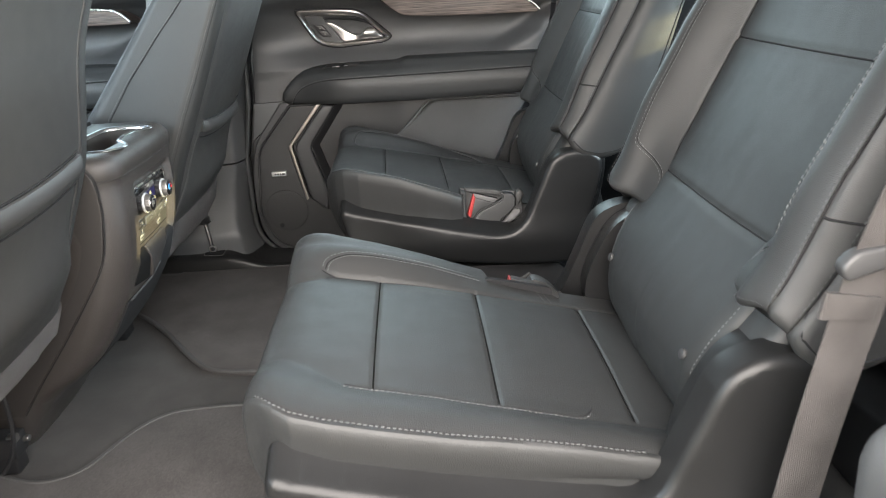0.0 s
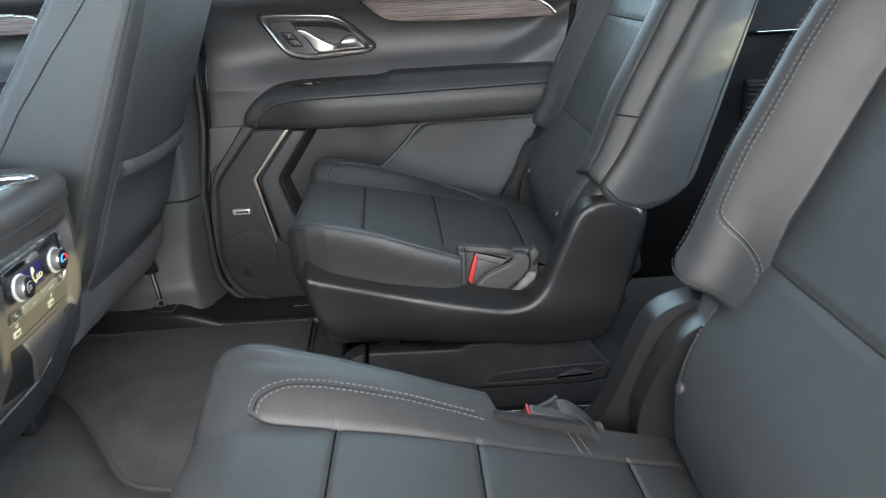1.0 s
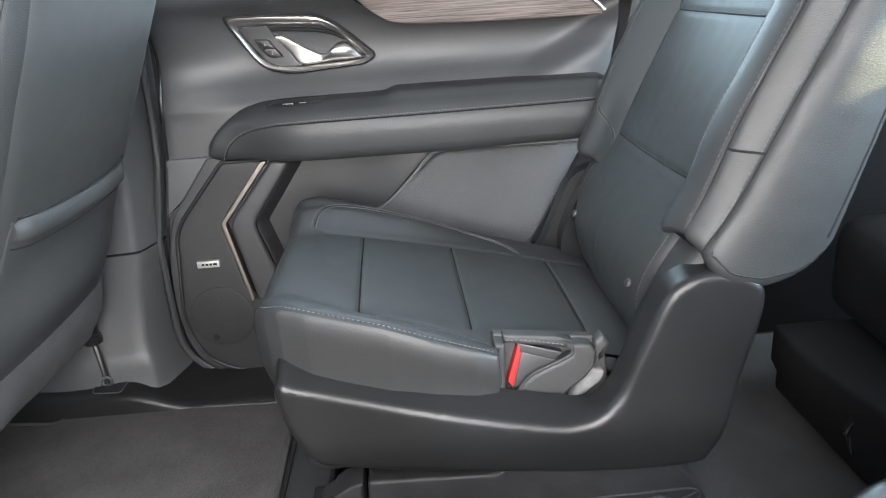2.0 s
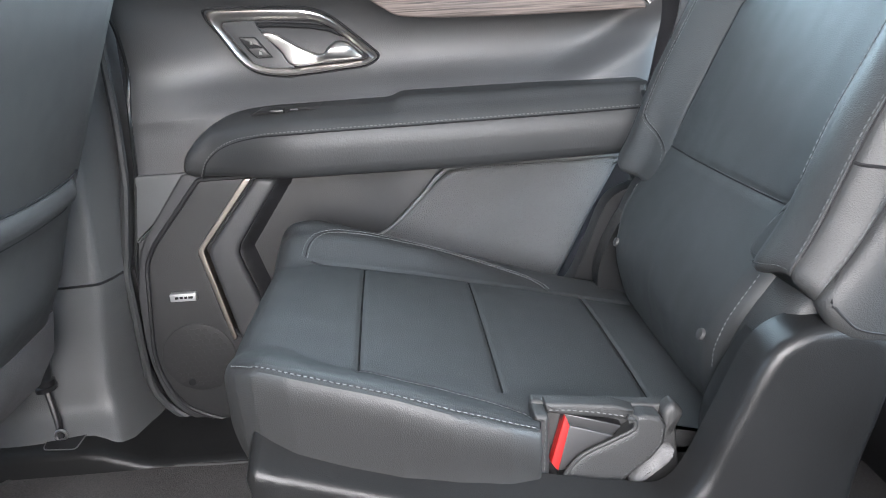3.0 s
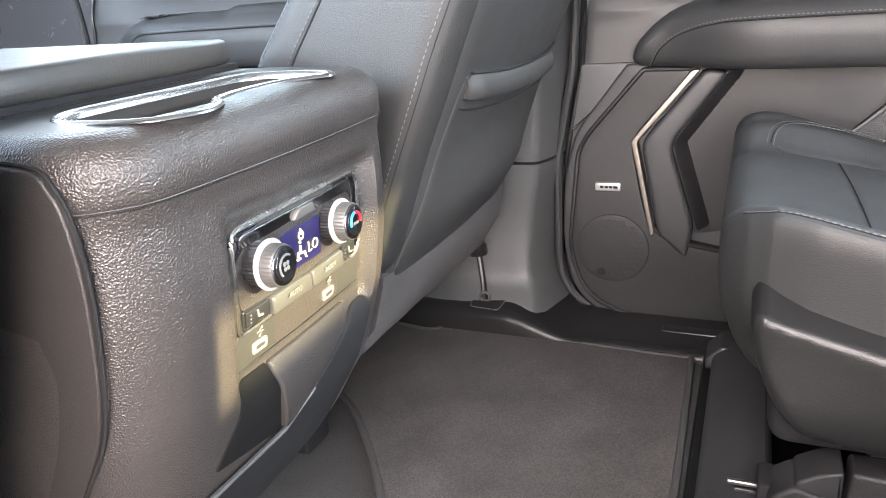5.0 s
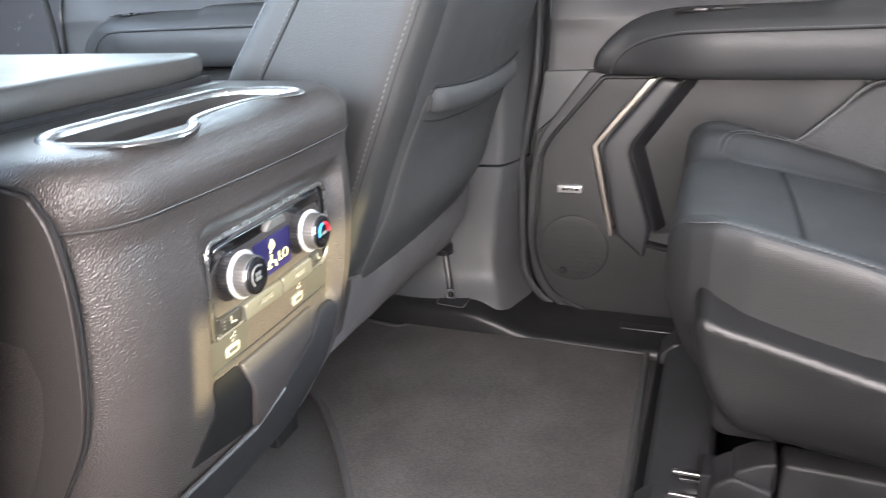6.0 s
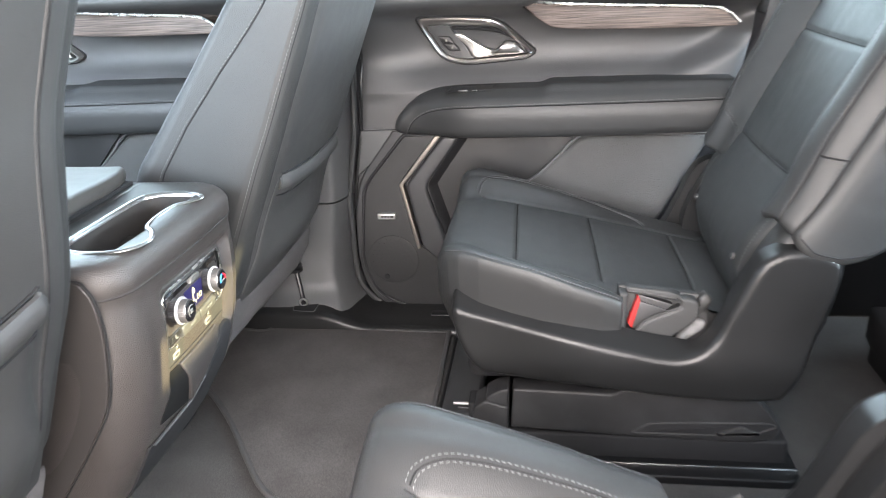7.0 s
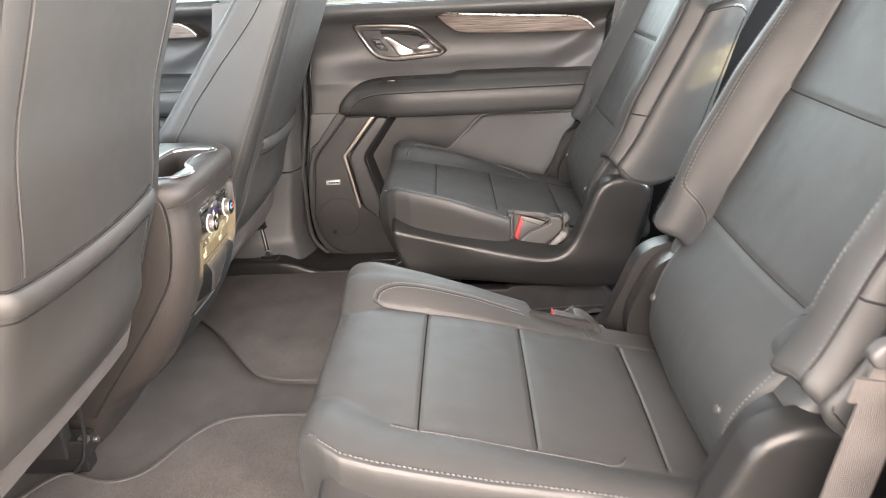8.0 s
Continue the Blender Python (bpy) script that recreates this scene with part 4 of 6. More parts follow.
def second_row_seat(s, yc, dx, label):
    """s: +1 with its outboard side to +y. Across the seat v runs from -0.27 inboard to 0.27 outboard."""
    seat = thing("second_row_seat", (0.15, yc, 0.0), label, "car seat", "second row captain's seats")

    def P(x, v, z):
        return Vector((x, yc + s * v, z))

    # cushion
    lo, hi = (-0.131, -0.250 if s > 0 else -0.270, 0.225), (0.405, 0.270 if s > 0 else 0.250, 0.36)
    R = 0.022
    face = -s           # the side of the cushion that looks to the open door has one row of stitches and a sharper edge

    rim_v, rim_z, row_v = (FAR_EDGE, FAR_EDGE_Z, FAR_INNER) if s > 0 else (NEAR_EDGE, NEAR_EDGE_Z, NEAR_INNER)
    FLAT = 0.228        # half-width of the plain box's sharp edge there

    def widen(x, av):
        """From the plain box to the cushion's true edge on that side, across the seat."""
        t_ = interp(rim_v, x)
        if av <= 0.12:
            return av
        return 0.12 + (av - 0.12) * (t_ - 0.12) / 0.108 if av < 0.228 else t_ + (av - 0.228) * 0.45

    def inner_v(x):
        """Where the inner row of stitches runs, before widening."""
        return 0.12 + (interp(row_v, x) - 0.12) * 0.108 / (interp(rim_v, x) - 0.12)

    def seam_x(q, v):
        return q + 0.003 - 0.004 * v / 0.15 if s > 0 else q + 0.013

    def cushion_shape(p):
        x, v, z = p
        av = abs(v)
        w = smooth01((z - 0.25) / 0.09)
        h = interp(TOPX, x) - 0.36
        ext = hi[1] if v > 0 else -lo[1]
        start = 0.146 - 0.030 * smooth01((-0.05 - x) / 0.05)
        ridge, rim = interp(RIDGE, x), interp(EDGE, x)
        h += 0.004 * max(0.0, 1 - (av / 0.146) ** 2)
        rise = min(1.0, max(0.0, (av - start) / (0.208 - start)))
        up = smooth01(rise) if s > 0 else 1.12 * math.sin(rise * math.pi / 2)
        out = smooth01((av - 0.206) / (ext - 0.216))
        h += ridge * up * (1 - out) + rim * out + 0.0045 * math.sin(math.pi * out)
        if v * face > 0:
            q = inner_v(x) if x > 0.0 else 0.12 + (inner_v(0.0) - 0.12) * smooth01((x + 0.10) / 0.10)
            up = min(1.0, max(0.0, (av - q) / (0.220 - q)))
            h = interp(TOPX, x) - 0.36 + 0.004 * max(0.0, 1 - (av / 0.146) ** 2)
            h += (interp(rim_z, x) - 0.36 - h) * (0.45 * smooth01(up) + 0.55 * math.sin(up * math.pi / 2)) + (0.005 * math.sin(math.pi * up) if s < 0 else 0.0)
        h -= 0.014 * max(0.0, (-0.070 - x) / 0.060) ** 2
        if z > 0.33:
            if av < (0.162 if v * face > 0 else 0.150):
                h += sum(groove(x - seam_x(q, v), 0.0024, 0.0032) for q in SEAMS)
                h += 0.0014 * smooth01(min(abs(x - seam_x(q, v)) for q in SEAMS) / 0.03) * smooth01((0.146 - av) / 0.04)
            if x > -0.085 and v * face < 0:
                h += groove(av - 0.147, 0.0030, 0.004 if s > 0 else 0.0026) * smooth01((x + 0.085) / 0.03)
            if v * face > 0:
                h += groove(av - FLAT + 0.003, 0.0022, 0.0030)
                if x > -0.02:
                    h += groove(av - inner_v(x) + 0.004, 0.0016, 0.0030) * smooth01((x + 0.02) / 0.03)
            else:
                h += groove(av - ext + 0.0135, 0.0018, 0.0035)
            h += 0.0012 * noise.noise((x * 9, v * 9 + 7 * s, 0.5)) + 0.0005 * noise.noise((x * 38, v * 26, 1.7 + s))
        if v * face > 0.12:
            v = face * (widen(x, av) - 0.010 * smooth01((0.36 - z) / 0.08) * smooth01((av - 0.23) / 0.02))
        if v < -0.200:
            v += smooth01((x - 0.178) / 0.010) * (-0.200 - v)
        q = P(x, v, z + w * h)
        # side swell and front tuck
        side = smooth01((z - 0.225) / 0.05) * smooth01((0.40 - z) / 0.1)
        q.y += s * (0.006 * side * (1 if v > 0 else -1) * smooth01((av - 0.2) / 0.06)) * (0.0 if v * face > 0 else 1.0)
        q.x += 0.020 * smooth01((0.30 - z) / 0.08) * smooth01((-0.05 - x) / 0.07)
        return q

    def on_top(x, v):
        return cushion_shape(soft_point((x, v, hi[2]), lo, hi, R))

    cushion = part("cushion", soft_box(lo, hi, R, (210, 150, 12), cushion_shape), LEATHER, seat, "smooth black leather seat cushion")
    for q in SEAMS:
        part("cross_seam", tube([on_top(seam_x(q, v), v) + Vector((0, 0, 0.0002)) for v in steps(-0.160 if face < 0 else -0.148, 0.160 if face > 0 else 0.148, 40)], 0.0012, 5), NEAR_BLACK, cushion)
    for e in (-1, 1):
        if e == face:
            last = 0.178 if e < 0 else 0.31
            edge = [(x, FLAT + 0.001) for x in steps(-0.110, last, 70)]
            part("stitching", stitches([on_top(x, e * (v + 0.0025)) for x, v in edge], 0.0017, 0.0040, 0.0022, 0.00062), THREAD, cushion, "pale contrast stitching along the edge")
            part("edge_seam", tube([on_top(x, e * (v - 0.0030)) + Vector((0, 0, 0.0006)) for x, v in edge], 0.0014, 5), DARK, cushion)
            inner = [(x, inner_v(x)) for x in steps(0.006 if e < 0 else -0.020, 0.178 if e < 0 else 0.248, 50)]
            if e > 0:
                inner += [(0.258, inner_v(0.25) - 0.003), (0.266, inner_v(0.25) - 0.009), (0.271, inner_v(0.25) - 0.017)]
            part("stitching", stitches([on_top(x, e * v) for x, v in inner], 0.0012, 0.0040, 0.0022, 0.00062), THREAD, cushion)
            part("insert_seam", tube([on_top(x, e * (v - 0.0045)) for x, v in inner], 0.0011, 5), DARK, cushion)
            continue
        part("insert_seam", tube([on_top(x, e * 0.147) + Vector((0, 0, 0.0002)) for x in steps(-0.075, 0.37, 50)], 0.0010, 5), DARK, cushion)
        last = 0.178 if e < 0 else 0.32
        rim = hi[1] - 0.012 if e > 0 else lo[1] + 0.012
        part("stitching", stitches([on_top(x, rim) for x in steps(-0.098, last, 60)], 0.0011, 0.0042, 0.0022, 0.00062), THREAD, cushion, "pale contrast stitching along the edge")
        part("edge_seam", tube([on_top(x, rim - e * 0.0045) for x in steps(-0.098, last, 60)], 0.0009, 5), DARK, cushion)
        inner = curve([(-0.080, 0.150), (-0.076, 0.176), (-0.062, 0.198), (-0.036, 0.211), (0.03, 0.214), (0.09, 0.212), (0.15, 0.207), (0.20, 0.198), (0.236, 0.184), (0.252, 0.168), (0.258, 0.152)], 8)
        if s < 0 and e < 0:
            inner = [Vector((p.x + 0.014, 0.150 + (p.y - 0.150) * 0.50)) for p in inner]
        if e < 0:
            inner = [p for p in inner if p.x < 0.176]
        outer = [Vector((p.x + 0.008 * (b - a).normalized().y * -1, p.y + 0.008 * (b - a).normalized().x)) for p, a, b in zip(inner[1:-1], inner, inner[2:])]
        part("stitching", stitches([on_top(p.x, e * p.y) for p in inner], 0.0018, 0.0042, 0.0022, 0.00062), THREAD, cushion)
        part("stitching", stitches([on_top(p.x, e * p.y) for p in outer], 0.0018, 0.0042, 0.0022, 0.00062), THREAD, cushion)
        part("inlay_seam", tube([on_top(p.x, e * p.y).lerp(on_top(q.x, e * q.y), 0.5) for p, q in zip(inner[1:-1], outer)], 0.0010, 5), DARK, cushion)

    # inboard: vertical seam, belt buckle in its leather pocket
    def sideP(x, z, q=0.0):
        return P(x, -0.2525 + q, z)
    if s > 0:
        def lean(q0):
            """Places on the leaning side of the buckle pocket, q0 proud of it."""
            def place(u, z, q):
                a_ = 0.200 + (0.322 - z) * 0.617
                b_ = (0.222 + 0.10 * (0.322 - z + 0.63 * a_)) / 1.063
                return P(u, -b_ - q0 + q, z + 0.63 * (b_ - a_))
            return place

        def on_lean(pts, q0):
            return [lean(q0)(u, z, 0.0) for u, z in pts]
        part("pocket_back", dense_slab(rounded([(0.176, 0.322), (0.318, 0.310), (0.325, 0.236), (0.170, 0.236)], 0.004), lean(-0.010), 0.012, 0.003), LEATHER, seat, "leather lining of the buckle pocket")
        part("pocket_column", dense_slab(rounded([(0.176, 0.320), (0.190, 0.318), (0.187, 0.236), (0.171, 0.236)], 0.003), lean(0.012), 0.026, 0.005), LEATHER, seat, "leather seam roll before the buckle")
        part("pocket_brow", dense_slab(rounded([(0.187, 0.325), (0.255, 0.319), (0.276, 0.313), (0.268, 0.3065), (0.206, 0.3140), (0.189, 0.317)], 0.003), lean(0.004), 0.016, 0.003), LEATHER, seat, "leather edge above the buckle")
        part("stitching", stitches(curve(on_lean([(0.191, 0.3195), (0.213, 0.3180), (0.241, 0.3140), (0.266, 0.3095)], 0.0044), 6), 0.0004, 0.0036, 0.0022, 0.0006, up=(0, -1, 0.5)), THREAD, seat)
        for du in (-0.0035, 0.0045):
            part("stitching", stitches(on_lean([(0.182 + du, 0.316), (0.180 + du, 0.294), (0.177 + du, 0.250)], 0.0120), 0.0003, 0.0036, 0.0026, 0.0005, up=(0, -1, 0.5)), THREAD_DARK, seat)
        rim = curve([(0.266, 0.3105), (0.2725, 0.3080), (0.2715, 0.3010), (0.253, 0.2940), (0.223, 0.2840), (0.207, 0.2720), (0.197, 0.2580)], 8)
        flap = [(p.x, p.y) for p in rim] + [(0.193, 0.240), (0.244, 0.240), (0.255, 0.2545), (0.269, 0.2650), (0.289, 0.2760), (0.301, 0.2870), (0.3035, 0.3020), (0.297, 0.3095), (0.283, 0.3120)]
        part("buckle_flap", dense_slab(flap, lean(0.010), 0.018, 0.004, 0.008), LEATHER, seat, "stitched leather flap over the buckle")
        part("flap_piping", tube(on_lean([(p.x - 0.0005, p.y + 0.0005) for p in rim], 0.0095), 0.0024, 8), LEATHER, seat)
        part("stitching", stitches(on_lean([(p.x + 0.0022, p.y - 0.0042) for p in rim[8:]], 0.0098), 0.0005, 0.0034, 0.0024, 0.0005, up=(0, -1, 0.5)), THREAD_DARK, seat)
        part("stitching", stitches(curve(on_lean([(0.250, 0.2560), (0.268, 0.2690), (0.286, 0.2795), (0.2965, 0.2890), (0.2990, 0.3040)], 0.0098), 6), 0.0005, 0.0034, 0.0024, 0.0005, up=(0, -1, 0.5)), THREAD_DARK, seat)
        part("pocket_roll", dense_slab(rounded([(0.302, 0.310), (0.314, 0.317), (0.325, 0.307), (0.313, 0.290), (0.302, 0.284)], 0.005), lean(0.002), 0.016, 0.006), LEATHER, seat, "leather roll behind the buckle flap")
        buckle = part("belt_buckle", slab([(0.206, 0.3140), (0.262, 0.3010), (0.253, 0.2930), (0.223, 0.2830), (0.207, 0.2700), (0.197, 0.2690), (0.1925, 0.2770)], lean(0.000), 0.010, 0.001), SATIN, seat, "dark grey belt buckle")
        part("buckle_face", slab([(0.2105, 0.3055), (0.254, 0.2945), (0.224, 0.2835), (0.207, 0.2700), (0.1985, 0.2700)], lean(0.003), 0.008, 0.0012), BUCKLE_GREY, buckle)
        part("release_button", slab([(0.2062, 0.3140), (0.2108, 0.3060), (0.1985, 0.2705), (0.1915, 0.2770)], lean(0.005), 0.012, 0.0012), RED, buckle, "red release button")
        part("rear_strap", dense_slab(rounded([(0.268, 0.2540), (0.298, 0.2810), (0.316, 0.2795), (0.310, 0.2690), (0.276, 0.2500)], 0.005), lean(0.006), 0.014, 0.006, 0.006), STRAP, seat, "woven grey strap end")
        for x in (0.236, 0.244):
            part("stitching", stitches([on_top(x + 0.010 * k, -0.198 + 0.024 * k) for k in steps(0, 1, 6)], 0.0008, 0.0036, 0.0020, 0.0006), THREAD, cushion)
    else:
        part("seam_roll", tube([sideP(0.181, z, 0.010) for z in steps(0.306, 0.240, 8)], 0.0055, 8), LEATHER, cushion)
        part("stitching", stitches([sideP(0.170, z, 0.0) for z in steps(0.306, 0.25, 10)], 0.0004, up=(0, -s, 0)), THREAD, cushion)
        part("buckle_pocket", slab(rounded([(0.180, 0.330), (0.290, 0.304), (0.300, 0.245), (0.180, 0.245)], 0.008), lambda u, v, q: P(u, -0.199 + q, v), 0.012, 0.003), DARK, seat, "dark recess for the belt buckle")
        flap = curve([(0.262, 0.311), (0.278, 0.310), (0.292, 0.304), (0.299, 0.292), (0.286, 0.268), (0.262, 0.250), (0.200, 0.250), (0.199, 0.262), (0.212, 0.281), (0.238, 0.298), (0.254, 0.304), (0.259, 0.309)], 6, True)
        part("buckle_flap", dense_slab(flap, lambda u, v, q: P(u, -0.240 + 0.035 * smooth01((u - 0.265) / 0.04) + q, v), 0.030, 0.006, 0.012), LEATHER, seat, "leather flap round the buckle")
        rim = curve([(0.204, 0.256), (0.217, 0.280), (0.241, 0.295), (0.257, 0.303), (0.266, 0.310)], 6)
        part("flap_piping", tube([P(p.x - 0.004, -0.240, p.y + 0.002) for p in rim], 0.0030, 6), LEATHER, seat)
        part("stitching", stitches([P(p.x + 0.003, -0.2412, p.y - 0.004) for p in rim], 0.0004, up=(0, -s, 0), length=0.004, gap=0.003), THREAD_DARK, seat)
        for x in (0.262, 0.272):
            part("stitching", stitches([on_top(x + 0.010 * k, -0.192 + 0.042 * k) for k in steps(0, 1, 10)], 0.0010, 0.0042, 0.0022, 0.00062), THREAD, seat)
        bx, bz = 0.016, 0.006
        buckle = part("belt_buckle", slab(rounded([(0.208, 0.316), (0.264, 0.297), (0.262, 0.262), (0.203, 0.256)], 0.005), lambda u, v, q: P(u + bx, -0.216 + q, v + bz), 0.018, 0.004), BUCKLE_GREY, seat, "dark grey belt buckle")
        part("release_button", slab(rounded([(0.2050, 0.315), (0.2085, 0.314), (0.2015, 0.259), (0.1985, 0.260)], 0.002), lambda u, v, q: P(u + bx, -0.219 + q, v + bz), 0.022, 0.002), RED, buckle, "red release button")
        part("rear_strap", slab(rounded([(0.292, 0.284), (0.316, 0.279), (0.313, 0.266), (0.272, 0.245), (0.262, 0.250)], 0.006), lambda u, v, q: P(u, -0.232 + q, v), 0.02, 0.005), FELT, seat, "woven grey strap end")

    # backrest
    X0 = [(0.22, 0.396), (0.28, 0.380), (0.33, 0.368), (0.37, 0.368), (0.42, 0.387), (0.50, 0.440), (0.60, 0.489), (0.69, 0.534), (0.80, 0.586), (0.92, 0.640)]
    X0 = [(p.x, p.y) for p in curve([(a, b, 0) for a, b in X0], 6)]

    def x0(z):
        return interp(X0, z) + dx * smooth01((z - 0.25) / 0.2)
    blo, bhi, BR = (0.0, -0.205, 0.235), (0.14, 0.205, 0.865), 0.03

    def back_shape(p):
        t, v, z = p
        av = abs(v)
        front = smooth01((0.06 - t) / 0.05)
        x = x0(z) + t
        puff = 0.006 * math.cos(min(1, av / 0.2) * math.pi / 2)
        x -= front * puff
        if t < 0.02:
            g = 0.0
            for q in (0.500, 0.690):
                g -= groove(z - q, 0.0028, 0.0045) if av < 0.172 else 0
            if 0.46 < z:
                g -= groove(av - 0.168, 0.003, 0.0045)
            x += g
            x -= 0.0010 * noise.noise((v * 10 + s, z * 10, 2.2)) + 0.0004 * noise.noise((v * 40, z * 26, 5.2 + s))
        x -= 0.0016 * noise.noise((v * 9 + z * 26 * (1 if v > 0 else -1), z * 7, 9 + s)) * smooth01((0.50 - z) / 0.12) * front
        x += 0.02 * smooth01((0.30 - z) / 0.06) * front * 0.5
        narrow = 1 - 0.10 * smooth01((0.44 - z) / 0.12)
        return P(x, v * narrow, z)

    back = part("backrest", soft_box(blo, bhi, BR, (8, 90, 140), back_shape), LEATHER_PERF, seat, "black leather backrest")
    for q in (0.500, 0.690):
        part("cross_seam", tube([back_shape(soft_point((0.0, v, q), blo, bhi, BR)) - Vector((0.0006, 0, 0)) for v in steps(-0.170, 0.170, 30)], 0.0012, 5), DARK, back)
    for e in (-1, 1):
        part("insert_seam", tube([back_shape(soft_point((0.0, e * 0.168, q), blo, bhi, BR)) - Vector((0.0004, 0, 0)) for q in steps(0.46, 0.83, 40)], 0.0011, 5), DARK, back)
        z = 0.365
        b = part("anchor_button", disc(P(x0(z) - 0.002, e * 0.157, z), (-0.9, 0, 0.35), 0.0065, 0.004, 14), BUCKLE_GREY, back, "small grey plastic button")
        def rear_x(z):
            return 0.590 + 0.278 * (z - 0.443)
        COLS = [(0.030, 0.135, 0.452, 0.84), (0.004, 0.142, 0.446, 0.84), (-0.012, 0.160, 0.446, 0.84), (-0.032, 0.188, 0.449, 0.84), (-0.045, 0.212, 0.454, 0.84), (-0.049, 0.232, 0.459, 0.84), (-0.045, 0.248, 0.463, 0.83), (-0.038, 0.2600, 0.462, 0.83), (-0.033, 0.2580, 0.460, 0.83), (-0.028, 0.2635, 0.456, 0.800), (-0.012, 0.2715, 0.450, 0.788), (0.003, 0.2765, 0.444, 0.782), (0.0070, 0.2735, 0.441, 0.780), (0.011, 0.2790, 0.437, 0.779)]
        REAR = [(0.08, 0.2850, 0.426, 0.781), (0.24, 0.2885, 0.408, 0.785), (0.46, 0.2850, 0.399, 0.787), (0.66, 0.2775, 0.402, 0.784), (0.83, 0.2650, 0.415, 0.774), (0.95, 0.244, 0.436, 0.757), (1.0, 0.19, 0.455, 0.757), (0.5, 0.150, 0.455, 0.78)]

        def side_point(k, z, e=e):
            """Place of column k of the side bolster at height z."""
            n_ = 0.0012 * noise.noise((k * 0.7, z * 22, e * 3 + s)) + 0.0006 * noise.noise((k * 1.3, z * 60, e * 5 + s))
            if k < len(COLS):
                o, v = COLS[k][0], COLS[k][1]
                v = v + 0.030 * smooth01((z - 0.46) / 0.08) * max(0.0, 1 - (v - 0.135) / 0.09) if v < 0.225 else v
                low_ = 0.30 if k <= 3 else 0.72
                o = o * (low_ + (1 - low_) * smooth01((z - 0.45) / 0.16)) if o < 0 else o
                if e < 0 and k >= 3:
                    o -= 0.75 * dx * min(1.0, (k - 2) / 3) * smooth01((0.84 - z) / 0.15)
                return P(x0(z) + o, e * (v + n_), z)
            f, v = REAR[k - len(COLS)][:2]
            a_ = x0(z) + 0.011 - (0.75 * dx * smooth01((0.84 - z) / 0.15) if e < 0 else 0.0)
            return P(a_ + (rear_x(z) + 0.9 * dx - a_) * f, e * (v + n_), z)
        nk = len(COLS) + len(REAR)
        spans = [c[2:] for c in COLS + REAR]
        rows = []
        rr = 0.017
        low = [rr * (1 - math.cos(math.pi / 2 * k / 7)) for k in range(7)]
        for kind, a_ in [(0, h) for h in low] + [(1, i / 64) for i in range(65)] + [(2, h) for h in low[::-1]]:
            row = []
            for k in range(nk):
                z0, z1 = spans[k]
                row.append(side_point(k, z0 + a_ if kind == 0 else (z1 - a_ if kind == 2 else z0 + rr + (z1 - z0 - 2 * rr) * a_)))
            inset = 0.0 if kind == 1 else rr - math.sqrt(max(0.0, rr * rr - (rr - a_) ** 2))
            mid = sum(row, Vector()) / nk
            out = []
            for p in row:
                d = Vector((mid.x - p.x, mid.y - p.y, 0))
                out.append(p + d.normalized() * min(inset, d.length * 0.8))
            rows.append(curve(out, 3, True))
        wing = part("side_bolster", loft(rows), LEATHER, seat, "padded leather side wing and side panel")
        curl = [(z, 4 - 2.6 * smooth01((0.545 - z) / 0.065)) for z in steps(0.480, 0.82, 60)]

        def between_cols(k, z):
            a_ = int(k)
            return side_point(a_, z).lerp(side_point(a_ + 1, z), k - a_)
        part("stitching", stitches([between_cols(k, z) for z, k in curl], 0.0010, 0.0042, 0.0023, 0.00048, up=(-1, 0, 0.3)), THREAD, wing, "pale contrast stitching")
        part("stitching", stitches([between_cols(k + 0.33, z) for z, k in curl], 0.0010, 0.0042, 0.0023, 0.00048, up=(-1, 0, 0.3)), THREAD, wing)
        part("wing_seam", tube([between_cols(k + 0.16, z) for z, k in curl], 0.0009, 5), DARK, wing)
        part("stitching", stitches([side_point(11, z) + Vector((-0.003, 0, 0)) for z in steps(0.462, 0.762, 50)], 0.0008, 0.0042, 0.0023, 0.00058, up=(0, e * s, 0)), THREAD_DARK, wing)
        part("stitching", stitches([side_point(7, z) + Vector((-0.003, 0, 0)) for z in steps(0.482, 0.80, 50)], 0.0008, 0.0042, 0.0023, 0.00058, up=(0, e * s, 0)), THREAD_DARK, wing)
        part("piping", tube([side_point(8, z) for z in steps(0.482, 0.82, 50)], 0.0013, 6), DARK, wing)
        def rounding(k, end):
            """Place near the lower (0) or upper (1) end of the side panel, between columns."""
            a_ = min(int(k), nk - 2)
            z = spans[a_][end] + (spans[a_ + 1][end] - spans[a_][end]) * (k - a_)
            return between_cols(k, z + (0.015 if end == 0 else -0.013))
        corner = [rounding(k, 0) for k in steps(18.5, 13.4, 14)] + [side_point(12, z) for z in steps(0.472, 0.756, 44)] + [rounding(k, 1) for k in steps(13.4, 18.5, 10)]
        part("piping", tube([p for p in curve(corner, 2)], 0.0014, 6), DARK, wing)
        part("stitching", stitches([side_point(k, spans[k][0] + 0.010) for k in range(2, 9)], 0.0012, 0.0042, 0.0023, 0.00058, up=(-1, 0, -0.6)), THREAD_DARK, wing)
        part("stitching", stitches([back_shape(soft_point((0.0, e * 0.194, z), blo, bhi, BR)) for z in steps(0.335, 0.442, 20)], 0.0008, 0.0042, 0.0023, 0.00058, up=(-1, 0, 0.3)), THREAD, back)
        part("band_split", tube([side_point(k, 0.562 - 0.006 * (k - 8) / 4) for k in (8, 9, 10, 11, 12)], 0.0016, 5), DARK, wing)
        part("rear_piping", tube([side_point(18, z) for z in steps(0.45, 0.752, 40)], 0.0016, 6), DARK, wing)
